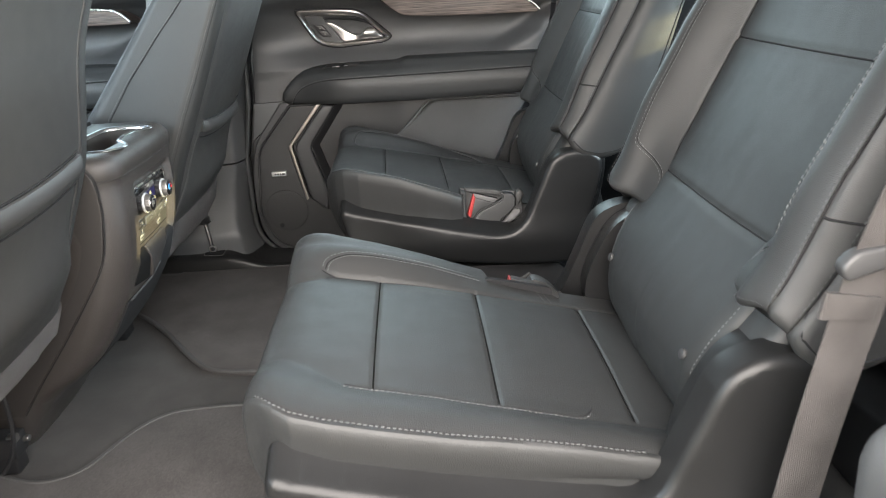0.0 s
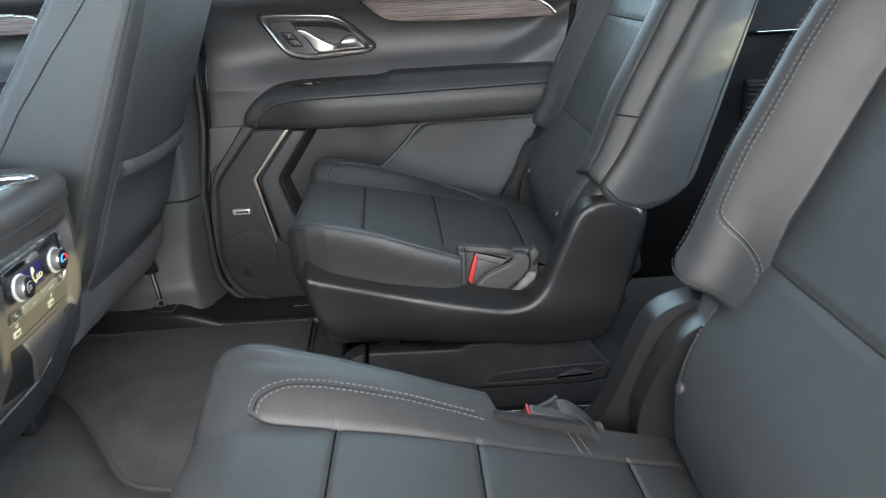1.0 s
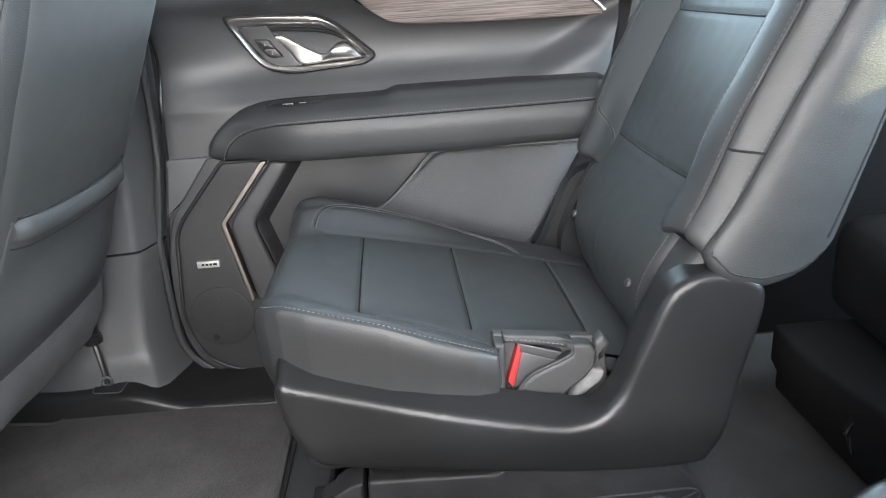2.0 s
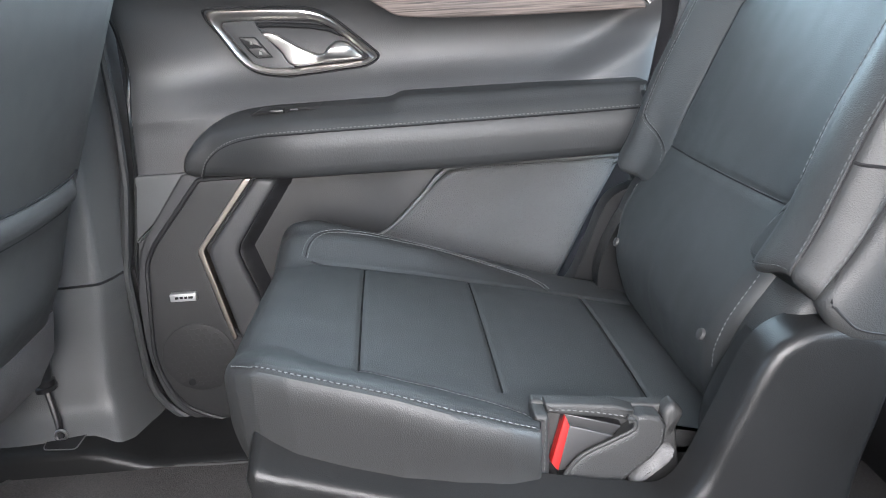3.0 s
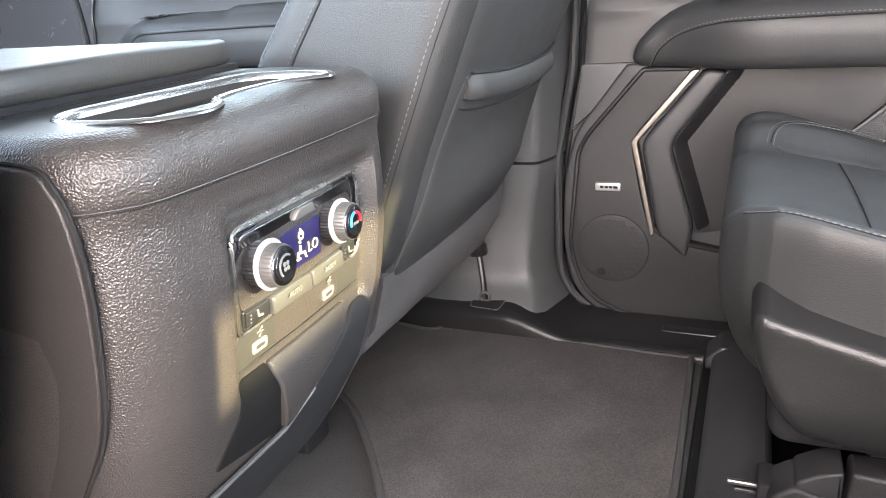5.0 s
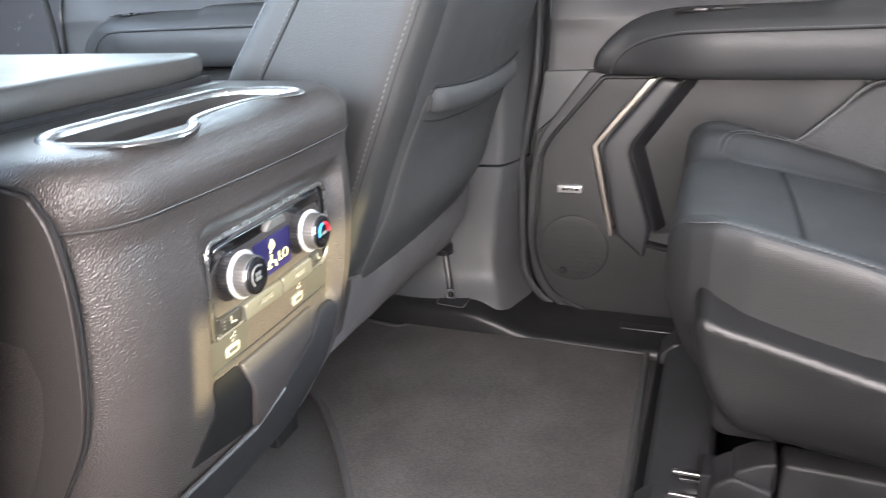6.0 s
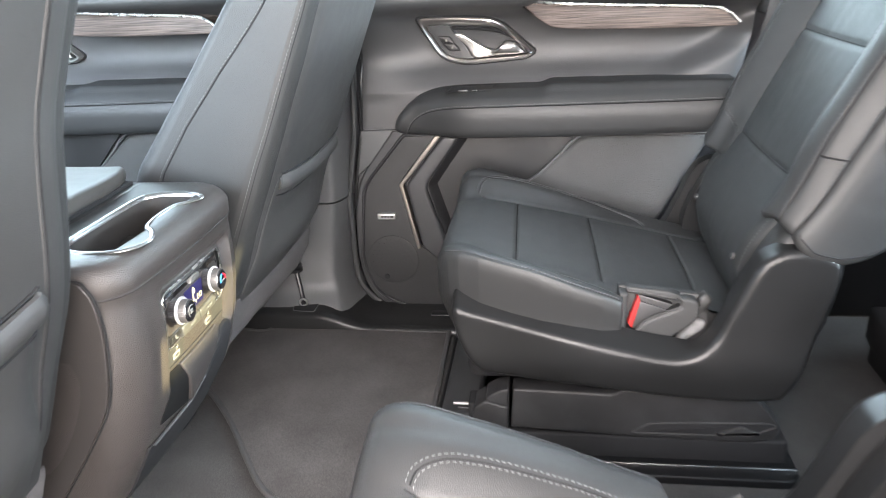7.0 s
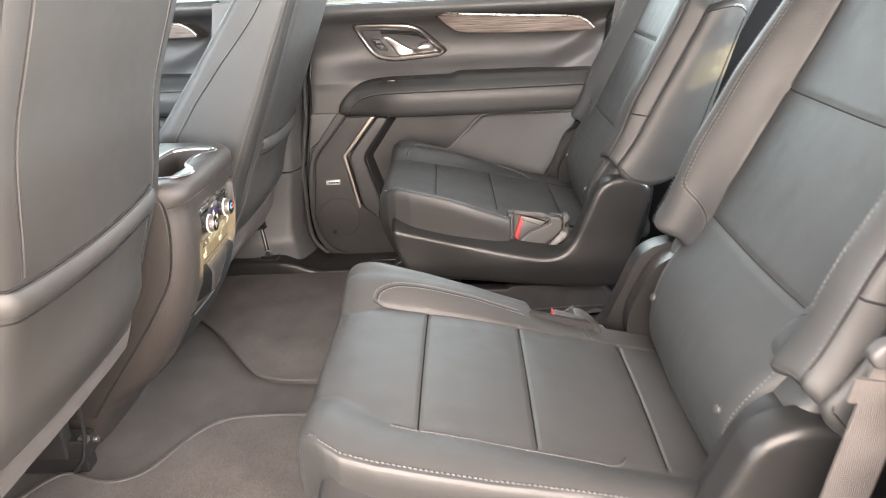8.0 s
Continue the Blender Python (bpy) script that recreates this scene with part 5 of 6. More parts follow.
    for e in (-1, 1):
        part("side_gusset", soft_box((0.014, 0.135, 0.300), (0.125, 0.256, 0.500), 0.022, (6, 6, 10), lambda p, e=e: P(x0(p.z) + p.x, e * p.y, p.z)), LEATHER, seat, "leather gusset under the side wing")
    part("back_board", soft_box((0.10, -0.235, 0.40), (0.165, 0.235, 0.80), 0.02, (2, 6, 20), lambda p: P(x0(p.z) * 0.25 + (0.455 + 0.34 * (p.z - 0.4)) * 0.75 + p.x - 0.055, p.y, p.z)), PLASTIC_SOFT, seat, "plastic back panel")

    if s > 0:
        part("bolster_tab", slab(rounded([(-0.114, 0.366), (-0.108, 0.384), (-0.098, 0.391), (-0.088, 0.380), (-0.086, 0.366)], 0.005), lambda u, v, q: P(u, 0.272 + q, v), 0.014, 0.003, 3, True), DARK, seat, "small black plastic tab")

    # side shields
    outline = curve([(-0.086, 0.327), (-0.062, 0.319), (0.058, 0.287), (0.19, 0.257), (0.268, 0.246), (0.312, 0.270), (0.343, 0.335), (0.370, 0.398), (0.400, 0.421), (0.440, 0.426), (0.476, 0.412), (0.488, 0.376), (0.462, 0.262), (0.440, 0.185), (0.410, 0.164), (0.282, 0.166), (0.126, 0.184), (-0.020, 0.203), (-0.055, 0.214), (-0.082, 0.254), (-0.096, 0.300), (-0.096, 0.318)], 7, True)
    for e in (-1, 1):
        def shield_place(u, v, q, e=e):
            flare = 0.010 * smooth01((0.30 - v) / 0.1) - 0.012 * smooth01((0.24 - v) / 0.08)
            near = smooth01((0.12 - u) / 0.22) if s > 0 and e < 0 else 0.0
            slope = 0.45 * max(0.0, q - 0.010) * smooth01((v - 0.225) / 0.02) * smooth01((0.31 - u) / 0.06)
            return P(u, e * (0.286 + flare - 0.030 * near - q), v - 0.015 * near + slope)
        part("side_shield", dense_slab(outline, shield_place, 0.046, 0.012, 0.012), PLASTIC, seat, "grained black plastic side shield")
        hump = curve([(0.330, 0.315), (0.352, 0.372), (0.380, 0.412), (0.420, 0.428), (0.470, 0.420), (0.486, 0.376), (0.455, 0.250), (0.38, 0.24), (0.335, 0.27)], 6, True)
        part("hinge_cover", slab(hump, lambda u, v, q, e=e: P(u + 0.020, e * (0.250 - q), v - 0.006), 0.05, 0.017), PLASTIC, seat, "smooth plastic hinge cover")
        part("hinge_line", tube([P(p.x + 0.012, e * 0.249, p.y - 0.004) for p in curve([(0.342, 0.345), (0.358, 0.385), (0.385, 0.415), (0.41, 0.427)], 6)], 0.0022, 6), DARK, seat)
    part("seat_pan", box(P(-0.075, -0.24, 0.165), P(0.44, 0.24, 0.235), 0.02, 3), DARK, seat, "dark seat pan")
    part("rear_skirt", soft_box((0.40, -0.25, 0.17), (0.47, 0.25, 0.40), 0.02, (2, 4, 6), lambda p: P(p.x + 0.06 * (p.z - 0.3), p.y, p.z)), PLASTIC_SOFT, seat)

    # slide base
    for e in (-1, 1):
        cover = rounded([(-0.002, 0.066), (0.002, 0.146), (0.172, 0.141), (0.185, 0.150), (0.40, 0.150), (0.452, 0.086), (0.446, 0.060), (0.40, 0.052), (0.20, 0.056)], [0.004, 0.006, 0.03, 0.03, 0.02, 0.01, 0.01, 0.02, 0.02])
        part("rail_cover", dense_slab(cover, lambda u, v, q, e=e: P(u, e * (0.236 - q), v), 0.035, 0.005), DUSTY, seat, "black plastic slide cover")
        flute = rounded([(0.205, 0.066), (0.238, 0.086), (0.33, 0.091), (0.43, 0.093), (0.445, 0.088), (0.40, 0.066)], 0.006)
        part("cover_flute", slab(flute, lambda u, v, q, e=e: P(u, e * (0.2372 - q), v), 0.01, 0.001), DARK, seat)
        part("flute_rim", tube([P(p[0], e * 0.2375, p[1]) for p in flute], 0.0017, 6, True), DUSTY, seat)
        part("cover_ridge", slab(rounded([(0.345, 0.070), (0.385, 0.088), (0.42, 0.074)], 0.005), lambda u, v, q, e=e: P(u, e * (0.2420 - q), v), 0.01, 0.003), DUSTY, seat)
        part("rail_nose", dense_slab(rounded([(-0.070, 0.066), (-0.068, 0.108), (-0.046, 0.124), (-0.006, 0.112), (-0.005, 0.066)], [0.006, 0.010, 0.006, 0.004, 0.004]), lambda u, v, q, e=e: P(u, e * (0.243 - q), v), 0.05, 0.005), DUSTY, seat, "dusty plastic slide end cap")
        part("nose_top", dense_slab(rounded([(-0.048, 0.112), (-0.044, 0.128), (-0.022, 0.142), (-0.004, 0.146), (-0.004, 0.108)], [0.003, 0.004, 0.012, 0.004, 0.003]), lambda u, v, q, e=e: P(u, e * (0.238 - q), v), 0.045, 0.004), DUSTY, seat)
        part("floor_rail", box(P(-0.13, e * 0.205 - 0.022, -0.004), P(0.47, e * 0.205 + 0.022, 0.050), 0.006, 2), DARK, seat)
        part("rail_steel", box(P(0.155, e * 0.222 - 0.004, 0.028), P(0.420, e * 0.222 + 0.004, 0.0345), 0.0015, 1), STEEL, seat, "bright steel slide rail")
        part("rail_edge", box(P(-0.10, e * 0.248 - 0.002, 0.002), P(0.484, e * 0.248 + 0.002, 0.0105), 0.001, 1), RIM, seat, "thin bright edge of the floor plate")
        for k, (x, z, ln) in enumerate(((-0.109, 0.066, 0.04), (-0.107, 0.093, 0.04), (-0.100, 0.080, 0.03), (-0.094, 0.050, 0.028))):
            part("latch_pin", box(P(x, e * 0.205 - 0.014 + k * 0.006, z), P(x + ln, e * 0.205 - 0.008 + k * 0.006, z + 0.005), 0.0015, 1), STEEL if k != 2 else SATIN, seat)
        part("latch_block", box(P(-0.078, e * 0.205 - 0.020, 0.012), P(-0.060, e * 0.205 + 0.022, 0.108), 0.004, 2), DARK, seat)
        part("rail_step", slab(rounded([(-0.150, 0.012), (-0.150, 0.030), (-0.128, 0.052), (-0.108, 0.052), (-0.090, 0.040), (-0.070, 0.040), (-0.070, 0.012)], 0.004), lambda u, v, q, e=e: P(u, e * 0.205 + 0.030 - q, v), 0.060, 0.004, 3, True), PLASTIC_SOFT, seat)
        part("riser", box(P(0.02, e * 0.19 - 0.01, 0.10), P(0.06, e * 0.19 + 0.01, 0.20), 0.004, 2), DARK, seat)
        part("riser", box(P(0.33, e * 0.19 - 0.012, 0.06), P(0.37, e * 0.19 + 0.012, 0.20), 0.008, 2), SATIN, seat)
    trough = slab(rounded([(-0.155, -0.275), (0.485, -0.275), (0.485, 0.275), (-0.155, 0.275)], 0.03), lambda u, v, q: P(u, v, 0.006 - q), 0.016, 0.004)
    part("floor_plate", trough, RAIL_BLACK, seat, "black plastic floor plate under the slide")
    part("front_guard", slab(rounded([(-0.140, -0.20), (-0.06, -0.215), (-0.06, 0.2), (-0.140, 0.19)], 0.03), lambda u, v, q: P(u, v, 0.042 - q + 0.03 * smooth01((u + 0.14) / 0.06)), 0.03, 0.008), PLASTIC_SOFT, seat)
    return seat


second_row_seat(1, 0.475, 0.0, "black leather captain's seat with grey stitching beside the far door")
second_row_seat(-1, -0.442, 0.022, "black leather captain's seat with grey stitching by the open door")

# ---- front seats ----


def front_seat(s, yc, dx, dz, label):
    seat = thing("front_seat", (-0.75 + dx, yc, 0.0), label, "car seat", "front seats")

    def P(x, v, z):
        return Vector((x + dx, yc + s * v, z + dz * smooth01((z - 0.05) / 0.1)))

    def xr(z):
        return interp([(0.20, -0.522), (0.28, -0.492), (0.42, -0.436), (0.58, -0.367), (0.77, -0.288), (1.0, -0.195), (1.2, -0.13)], z) + (0.040 * smooth01((0.72 - z) / 0.25) if s < 0 else 0.0)

    def bulge(v, z):
        return 0.034 * max(0.0, 1 - (v / 0.215) ** 2) * smooth01((0.47 - z) / 0.14) * (1 - smooth01((0.38 - z) / 0.09)) + 0.010 * max(0.0, 1 - (v / 0.22) ** 2)
    WV = 0.238 if s > 0 else 0.252
    lo, hi, R = (0.0, -WV, 0.285), (0.24, WV, 1.20), 0.034

    def shape(p):
        t, v, z = p
        th = max(0.11, 0.235 - 0.36 * (z - 0.544)) if z > 0.544 else 0.235
        k = t / 0.24
        x = xr(z) - th * (1 - k)
        if k > 0.7:
            x += bulge(v, z) * smooth01((k - 0.7) / 0.3)
        g = 0.0
        av = abs(v)
        if av > 0.2:
            g = groove(k - 0.92, 0.003, 0.014)
        return P(x + 0.001 * noise.noise((v * 20, z * 12, 1)), v + (g if v > 0 else -g), z)
    back = part("backrest", soft_box(lo, hi, R, (40, 40, 70), shape, 4), LEATHER, seat, "black leather seat back")

    def at(k, v, z):
        return shape(soft_point((k * 0.24, v, z), lo, hi, R))
    for e in (-1, 1):
        front_seam = [(0.34, 0.24), (0.62, 0.26), (0.70, 0.34), (0.79, 0.48), (0.98, 0.60)]
        for k, mat in ((0.895, THREAD_MID), (None, THREAD_MID), (0.05, THREAD_DARK)):
            part("stitching", stitches([at(k if k else interp(front_seam, z) - 0.02, e * WV, z) for z in steps(0.36, 0.98, 70)], 0.0010, up=(0, e * s, 0), length=0.0042, gap=0.0026, r=0.00065), mat, back, "stitched side seam")
        part("side_seam", tube([at(interp(front_seam, z), e * WV, z) for z in steps(0.34, 0.98, 60)], 0.0013, 5), DARK, back)
        part("side_seam", tube([at(0.92, e * WV, z) for z in steps(0.34, 0.98, 60)], 0.0014, 5), DARK, back)
    # rear panel and its map pocket
    edge, foot, wide = (0.216, 0.288, 0.200) if s > 0 else (0.230, 0.268, 0.172)

    out = wide if s > 0 else 0.226      # the pocket's outboard side

    def wrap(u):
        return 0.010 * smooth01((abs(u) - edge + 0.026) / 0.030)
    panel = rounded([(-edge, foot), (edge, foot), (edge, 0.60), (edge - 0.01, 0.985), (0.01 - edge, 0.985), (-edge, 0.60)], [0.014, 0.03, 0.05, 0.06, 0.06, 0.05])
    part("rear_panel", dense_slab(panel, lambda u, v, q: P(xr(v) + bulge(u, v) + 0.0045 - q - wrap(u), u, v), 0.04, 0.006), SEAT_VINYL, seat, "black vinyl rear panel")
    lip = curve([(-0.182, 0.519), (-0.172, 0.516), (-0.155, 0.513), (-0.06, 0.505), (0.05, 0.502), (0.15, 0.506), (0.182, 0.514)], 8)
    if s < 0:
        lip = [Vector((p.x * (0.93 if p.x < 0 else 1.22), p.y + 0.017)) for p in lip]
    pocket = [(p.x, p.y) for p in lip] + [(out - 0.004, 0.48), (out, 0.36), (out, foot + 0.012), (-wide - 0.004, foot + 0.012), (-wide + 0.002, 0.40), (-wide + 0.012, 0.50)]

    def proud(u, v):
        if s > 0:
            return 0.0058 + 0.0070 * smooth01((v - 0.458) / 0.020) * smooth01((0.176 - abs(u)) / 0.030)
        return 0.0125 - 0.010 * smooth01((max(-u, u + wide - out) - wide + 0.030) / 0.030) * smooth01((v - 0.36) / 0.08)
    part("map_pocket", dense_slab(pocket, lambda u, v, q: P(xr(v) + bulge(u, v) + proud(u, v) - q - wrap(u), u, v), 0.03, 0.007), SEAT_VINYL, seat, "elastic-topped map pocket")
    part("pocket_lip", tube([P(xr(p.y - 0.010) + bulge(p.x, p.y) + 0.013 - wrap(p.x) - 0.012 * smooth01((max(-p.x, p.x + wide - out) - 0.150) / 0.030), p.x, p.y - 0.010) for p in lip[7:]], 0.0070, 10, False, ((0, 0, 1), 2.0)), SEAT_VINYL, seat, "rolled pocket edge")
    part("lip_shadow", tube([P(xr(p.y + 0.005) + bulge(p.x, p.y) + 0.0056 - wrap(p.x), p.x, p.y + 0.005) for p in lip[6:]], 0.0018, 6), DARK, seat)
    part("pocket_seam", tube([P(xr(p.y - 0.034) + bulge(p.x, p.y - 0.034) + proud(p.x, p.y - 0.034) + 0.0004 - wrap(p.x), p.x, p.y - 0.034) for p in lip[4:]], 0.0013, 5), DARK, seat)
    for e in (-1, 1):
        if s > 0:
            continue
        z0 = 0.30 if e < 0 else 0.535
        part("panel_seam", tube([P(xr(z) + bulge(0.178, z) + 0.0042, e * 0.178, z) for z in steps(z0, 0.98, 50)], 0.0018, 7), SEAT_VINYL, seat)
        part("panel_crease", tube([P(xr(z) + bulge(0.182, z) + 0.0046, e * 0.1825, z) for z in steps(z0, 0.98, 50)], 0.0012, 5), DARK, seat)
    # felt skirt under the panel
    rings = []
    for v in steps(-0.226, 0.222, 30):
        f = (v + 0.226) / 0.448
        zl = (0.178 if s > 0 else 0.176 - 0.030 * smooth01(f * 2.2)) + 0.005 * noise.noise((v * 12, 0, s))
        xh = xr(foot + 0.01) + bulge(v, foot + 0.01) + 0.001
        xl = -0.543 + (0.012 * f if s > 0 else 0.03 * smooth01(1 - f * 2.2))
        rings.append([P(xh, v, foot + 0.012), P(xh - 0.002, v, foot), P(xh * 0.55 + xl * 0.45 + 0.008, v, foot * 0.5 + zl * 0.5), P(xl + 0.006, v, zl + 0.012), P(xl, v, zl), P(xl - 0.02, v, zl + 0.002), P(-0.70, v, zl + 0.01), P(-0.70, v, foot + 0.012)])
    part("felt_skirt", loft(rings), FELT, seat, "grey felt skirt under the seat back")
    part("cushion", soft_box((-1.12, -0.25, 0.20), (-0.58, 0.25, 0.36), 0.045, (12, 10, 4), lambda p: P(p.x, p.y, p.z + 0.10 * (-0.6 - p.x))), LEATHER, seat)
    for e in (-1, 1):
        if s > 0:
            continue
        part("slide_rail", box(P(-1.10, e * 0.250 - 0.018, -0.008), P(-0.604, e * 0.250 + 0.018, 0.050), 0.004, 2), SATIN, seat)
        part("rail_end", box(P(-0.660, e * 0.250 - 0.022, 0.026), P(-0.598, e * 0.250 + 0.022, 0.064), 0.004, 2), DARK, seat, "black rail end cap")
        part("rail_bracket", box(P(-0.72, e * 0.235 - 0.016, 0.03), P(-0.63, e * 0.235 + 0.016, 0.14), 0.006, 2), DARK, seat)
        part("rail_bolt", disc(P(-0.600, e * 0.250 - 0.012, 0.048), (1, 0, 0.1), 0.006, 0.012, 10), STEEL, seat)
        part("rail_clip", box(P(-0.612, e * 0.250 + 0.004, 0.058), P(-0.594, e * 0.250 + 0.018, 0.068), 0.002, 1), STEEL, seat, "bright steel latch end")
    if s < 0:
        part("wire_loop", tube([P(q.x, q.y, q.z) for q in curve([(-0.60, -0.185, 0.03), (-0.575, -0.19, 0.07), (-0.565, -0.19, 0.12), (-0.58, -0.19, 0.16), (-0.62, -0.18, 0.17)], 6)], 0.004, 7), SATIN, seat, "black cable loop")
    return seat


front_seat(1, 0.472, 0.0, 0.0, "black leather front passenger seat seen from behind")
front_seat(-1, -0.452, -0.062, 0.046, "black leather front driver's seat seen from behind")

# ---- centre console ----
console = thing("centre_console", (-0.55, 0.005, 0.0), "black pebbled console with cup holders and rear climate controls", "centre console")
CY, HW = 0.012, 0.175
CXR = [(-0.02, -0.690), (0.06, -0.645), (0.095, -0.610), (0.137, -0.552), (0.19, -0.500), (0.223, -0.474), (0.27, -0.445), (0.318, -0.430), (0.36, -0.419), (0.43, -0.410), (0.50, -0.411), (0.53, -0.416), (0.56, -0.434)]
CXR = [(p.x, p.y) for p in curve([(a, b, 0) for a, b in CXR], 5)]


def cxr(z):
    return interp(CXR, z) - 0.010 * smooth01((z - 0.15) / 0.1) * smooth01((0.525 - z) / 0.04)


def basin(y, z):
    """The shallow recess round the control panel."""
    return 0.014 * smooth01((y + 0.080) / 0.020) * smooth01((0.140 - y) / 0.020) * smooth01((0.484 - z) / 0.020) * smooth01((z - 0.320) / 0.030)


def console_ring(z, inset=0.0, front=-1.10):
    x1, w = cxr(z) - inset, HW - 0.012 * smooth01((0.40 - z) / 0.35) - inset
    r = 0.052
    out = [Vector((front, CY - w, z))]
    out += [Vector((x, CY - w, z)) for x in steps(front, x1 - r, 10)[1:]]
    out += [Vector((x1 - r + r * math.sin(a), CY - w + r - r * math.cos(a), z)) for a in steps(0, math.pi / 2, 10)[1:]]
    for f in steps(0, 1, 48)[1:-1]:
        y = CY - w + r + (2 * w - 2 * r) * f
        out.append(Vector((x1 + 0.004 * math.sin(math.pi * f) - (0 if inset else basin(y, z)), y, z)))
    out += [Vector((x1 - r + r * math.cos(a), CY + w - r + r * math.sin(a), z)) for a in steps(0, math.pi / 2, 10)]
    out += [Vector((x, CY + w, z)) for x in steps(x1 - r, front, 10)[1:]]
    return out


rings = [console_ring(z) for z in steps(-0.008, 0.502, 120)]
part("console_body", loft(rings), CONSOLE, console)
rings = [console_ring(0.5000, 0.0014), console_ring(0.505, 0.0004), console_ring(0.507, 0.0), console_ring(0.526, 0.0002), console_ring(0.535, 0.0016), console_ring(0.5405, 0.0045), console_ring(0.5438, 0.0090), console_ring(0.5450, 0.014), console_ring(0.5453, 0.022)]
upper = part("console_collar", loft(rings, True, False), CONSOLE, console)

# cup holder well
CUP = curve([(-0.520, -0.085), (-0.500, -0.106), (-0.468, -0.112), (-0.434, -0.101), (-0.422, -0.075), (-0.434, -0.045), (-0.452, -0.022), (-0.458, 0.020), (-0.454, 0.060), (-0.440, 0.078), (-0.432, 0.090), (-0.440, 0.105), (-0.465, 0.114), (-0.500, 0.110), (-0.520, 0.096), (-0.524, 0.05), (-0.524, 0.0), (-0.524, -0.045)], 6, True)
cc = Vector((-0.494, 0.015))
top_ring = console_ring(0.5452, 0.022)
poly = [Vector((p.x, p.y)) for p in top_ring]


def to_outline(d):
    best = None
    for a, b in zip(poly, poly[1:] + poly[:1]):
        e = b - a
        den = d.x * e.y - d.y * e.x
        if abs(den) < 1e-9:
            continue
        w = a - cc
        t = (w.x * e.y - w.y * e.x) / den
        u = (w.x * d.y - w.y * d.x) / den
        if t > 0 and -1e-6 <= u <= 1 + 1e-6 and (best is None or t < best):
            best = t
    return best


rim_outer, rim_mid = [], []
for p in CUP:
    d = Vector((p.x, p.y)) - cc
    q = cc + d * min(to_outline(d), 0.115 / max(0.04, abs(d.x)) if d.x < 0 else 9)
    rim_outer.append(Vector((q.x, q.y, 0.5452)))
    m_ = Vector((p.x, p.y)).lerp(q, 0.35)
    rim_mid.append(Vector((m_.x, m_.y, 0.5458)))
part("console_top", loft([rim_outer, rim_mid, [Vector((p.x, p.y, 0.5460)) for p in CUP]], True, False), CONSOLE_TOP, console, "satin black console top")
cin = offset(CUP, 0.006)
part("cup_well", loft([[Vector((p.x, p.y, 0.546)) for p in CUP], [Vector((p.x, p.y, 0.520)) for p in cin], [Vector((p.x, p.y, 0.462)) for p in cin], [Vector((cc.x + (p.x - cc.x) * 0.92, cc.y + (p.y - cc.y) * 0.95, 0.455)) for p in cin]], True, False), CUP_WALL, console, "double cup holder well")
part("well_floor", slab([(p.x, p.y) for p in cin], lambda u, v, q: Vector((u, v, 0.456 - q)), 0.006, 0.001), RUBBER, console)
part("cup_divider", box((-0.530, 0.010, 0.456), (-0.462, 0.045, 0.508), 0.008, 3), CUP_WALL, console)
bead = ((-0.0065, 0.5455), (-0.0058, 0.5470), (-0.0040, 0.5480), (-0.0018, 0.5480), (0.0002, 0.5470), (0.0016, 0.5450), (0.0024, 0.5420))
part("chrome_rim", loft([[Vector((p.x, p.y, z)) for p in offset(CUP, d)] for d, z in bead], True, False), RIM, console, "bright rounded cup holder rim")
# plain top ahead of the well, then the armrest lid
part("bridge_panel", soft_box((-0.66, CY - 0.152, 0.520), (-0.560, CY + 0.152, 0.5462), 0.004, (4, 4, 2)), CONSOLE_TOP, console)
lid = part("armrest_lid", soft_box((-1.12, -0.158, 0.5510), (-0.564, 0.172, 0.573), 0.009, (30, 20, 3), lambda p: Vector((p.x - 0.022 * ((p.y - 0.007) / 0.165) ** 4 * smooth01((p.x + 0.75) / 0.15), p.y, p.z + 0.004 * math.cos(p.y * 8) * (p.z > 0.568) + 0.02 * (-0.6 - p.x) * 0.2)), 4), LID, console, "padded vinyl armrest lid")
part("lid_stitching", stitches([(x, -0.09, 0.5760 + 0.004 * (-0.6 - x)) for x in steps(-1.1, -0.64, 40)], 0.001), THREAD_DARK, lid)
part("lid_gap", box((-1.10, -0.150, 0.543), (-0.570, 0.160, 0.5525), 0.002, 1), DARK, console)

# seams
seam_z = 0.5045
part("collar_seam", tube([p + Vector((0.0005, 0, 0)) for p in console_ring(seam_z, -0.0002)[8:-8]], 0.0004, 5), PLASTIC_GREY, console)
side_line = curve([(-0.60, 0.535), (-0.475, 0.533), (-0.450, 0.520), (-0.442, 0.490), (-0.444, 0.440), (-0.460, 0.368), (-0.500, 0.302), (-0.555, 0.225), (-0.62, 0.14), (-0.67, 0.07)], 8)
for e in (-1, 1):
    def side_y(z, e=e):
        return CY + e * (HW - 0.012 * smooth01((0.40 - z) / 0.35))
    part("side_seam", tube([Vector((p.x, side_y(p.y), p.y)) for p in side_line], 0.0012, 6), DARK, console)
    outl = [(p.x - 0.003, p.y - 0.001) for p in side_line] + [(-1.05, 0.05), (-1.05, 0.532)]
    part("side_panel", slab(outl, lambda u, v, q, e=e: Vector((u, side_y(v) + e * (0.0025 - q), v)), 0.006, 0.002), CONSOLE_SIDE, console)


# rear control panel; u across to +y, v up
def rear(u, v, d):
    w = HW - 0.012 * smooth01((0.40 - v) / 0.35) - 0.052
    return Vector((cxr(v) + 0.004 * math.sin(math.pi * min(1, max(0, (u - CY + w) / (2 * w)))) - basin(u, v) - d, u, v))


def on_rear(off):
    return lambda u, v, q: rear(u, v, q - off)


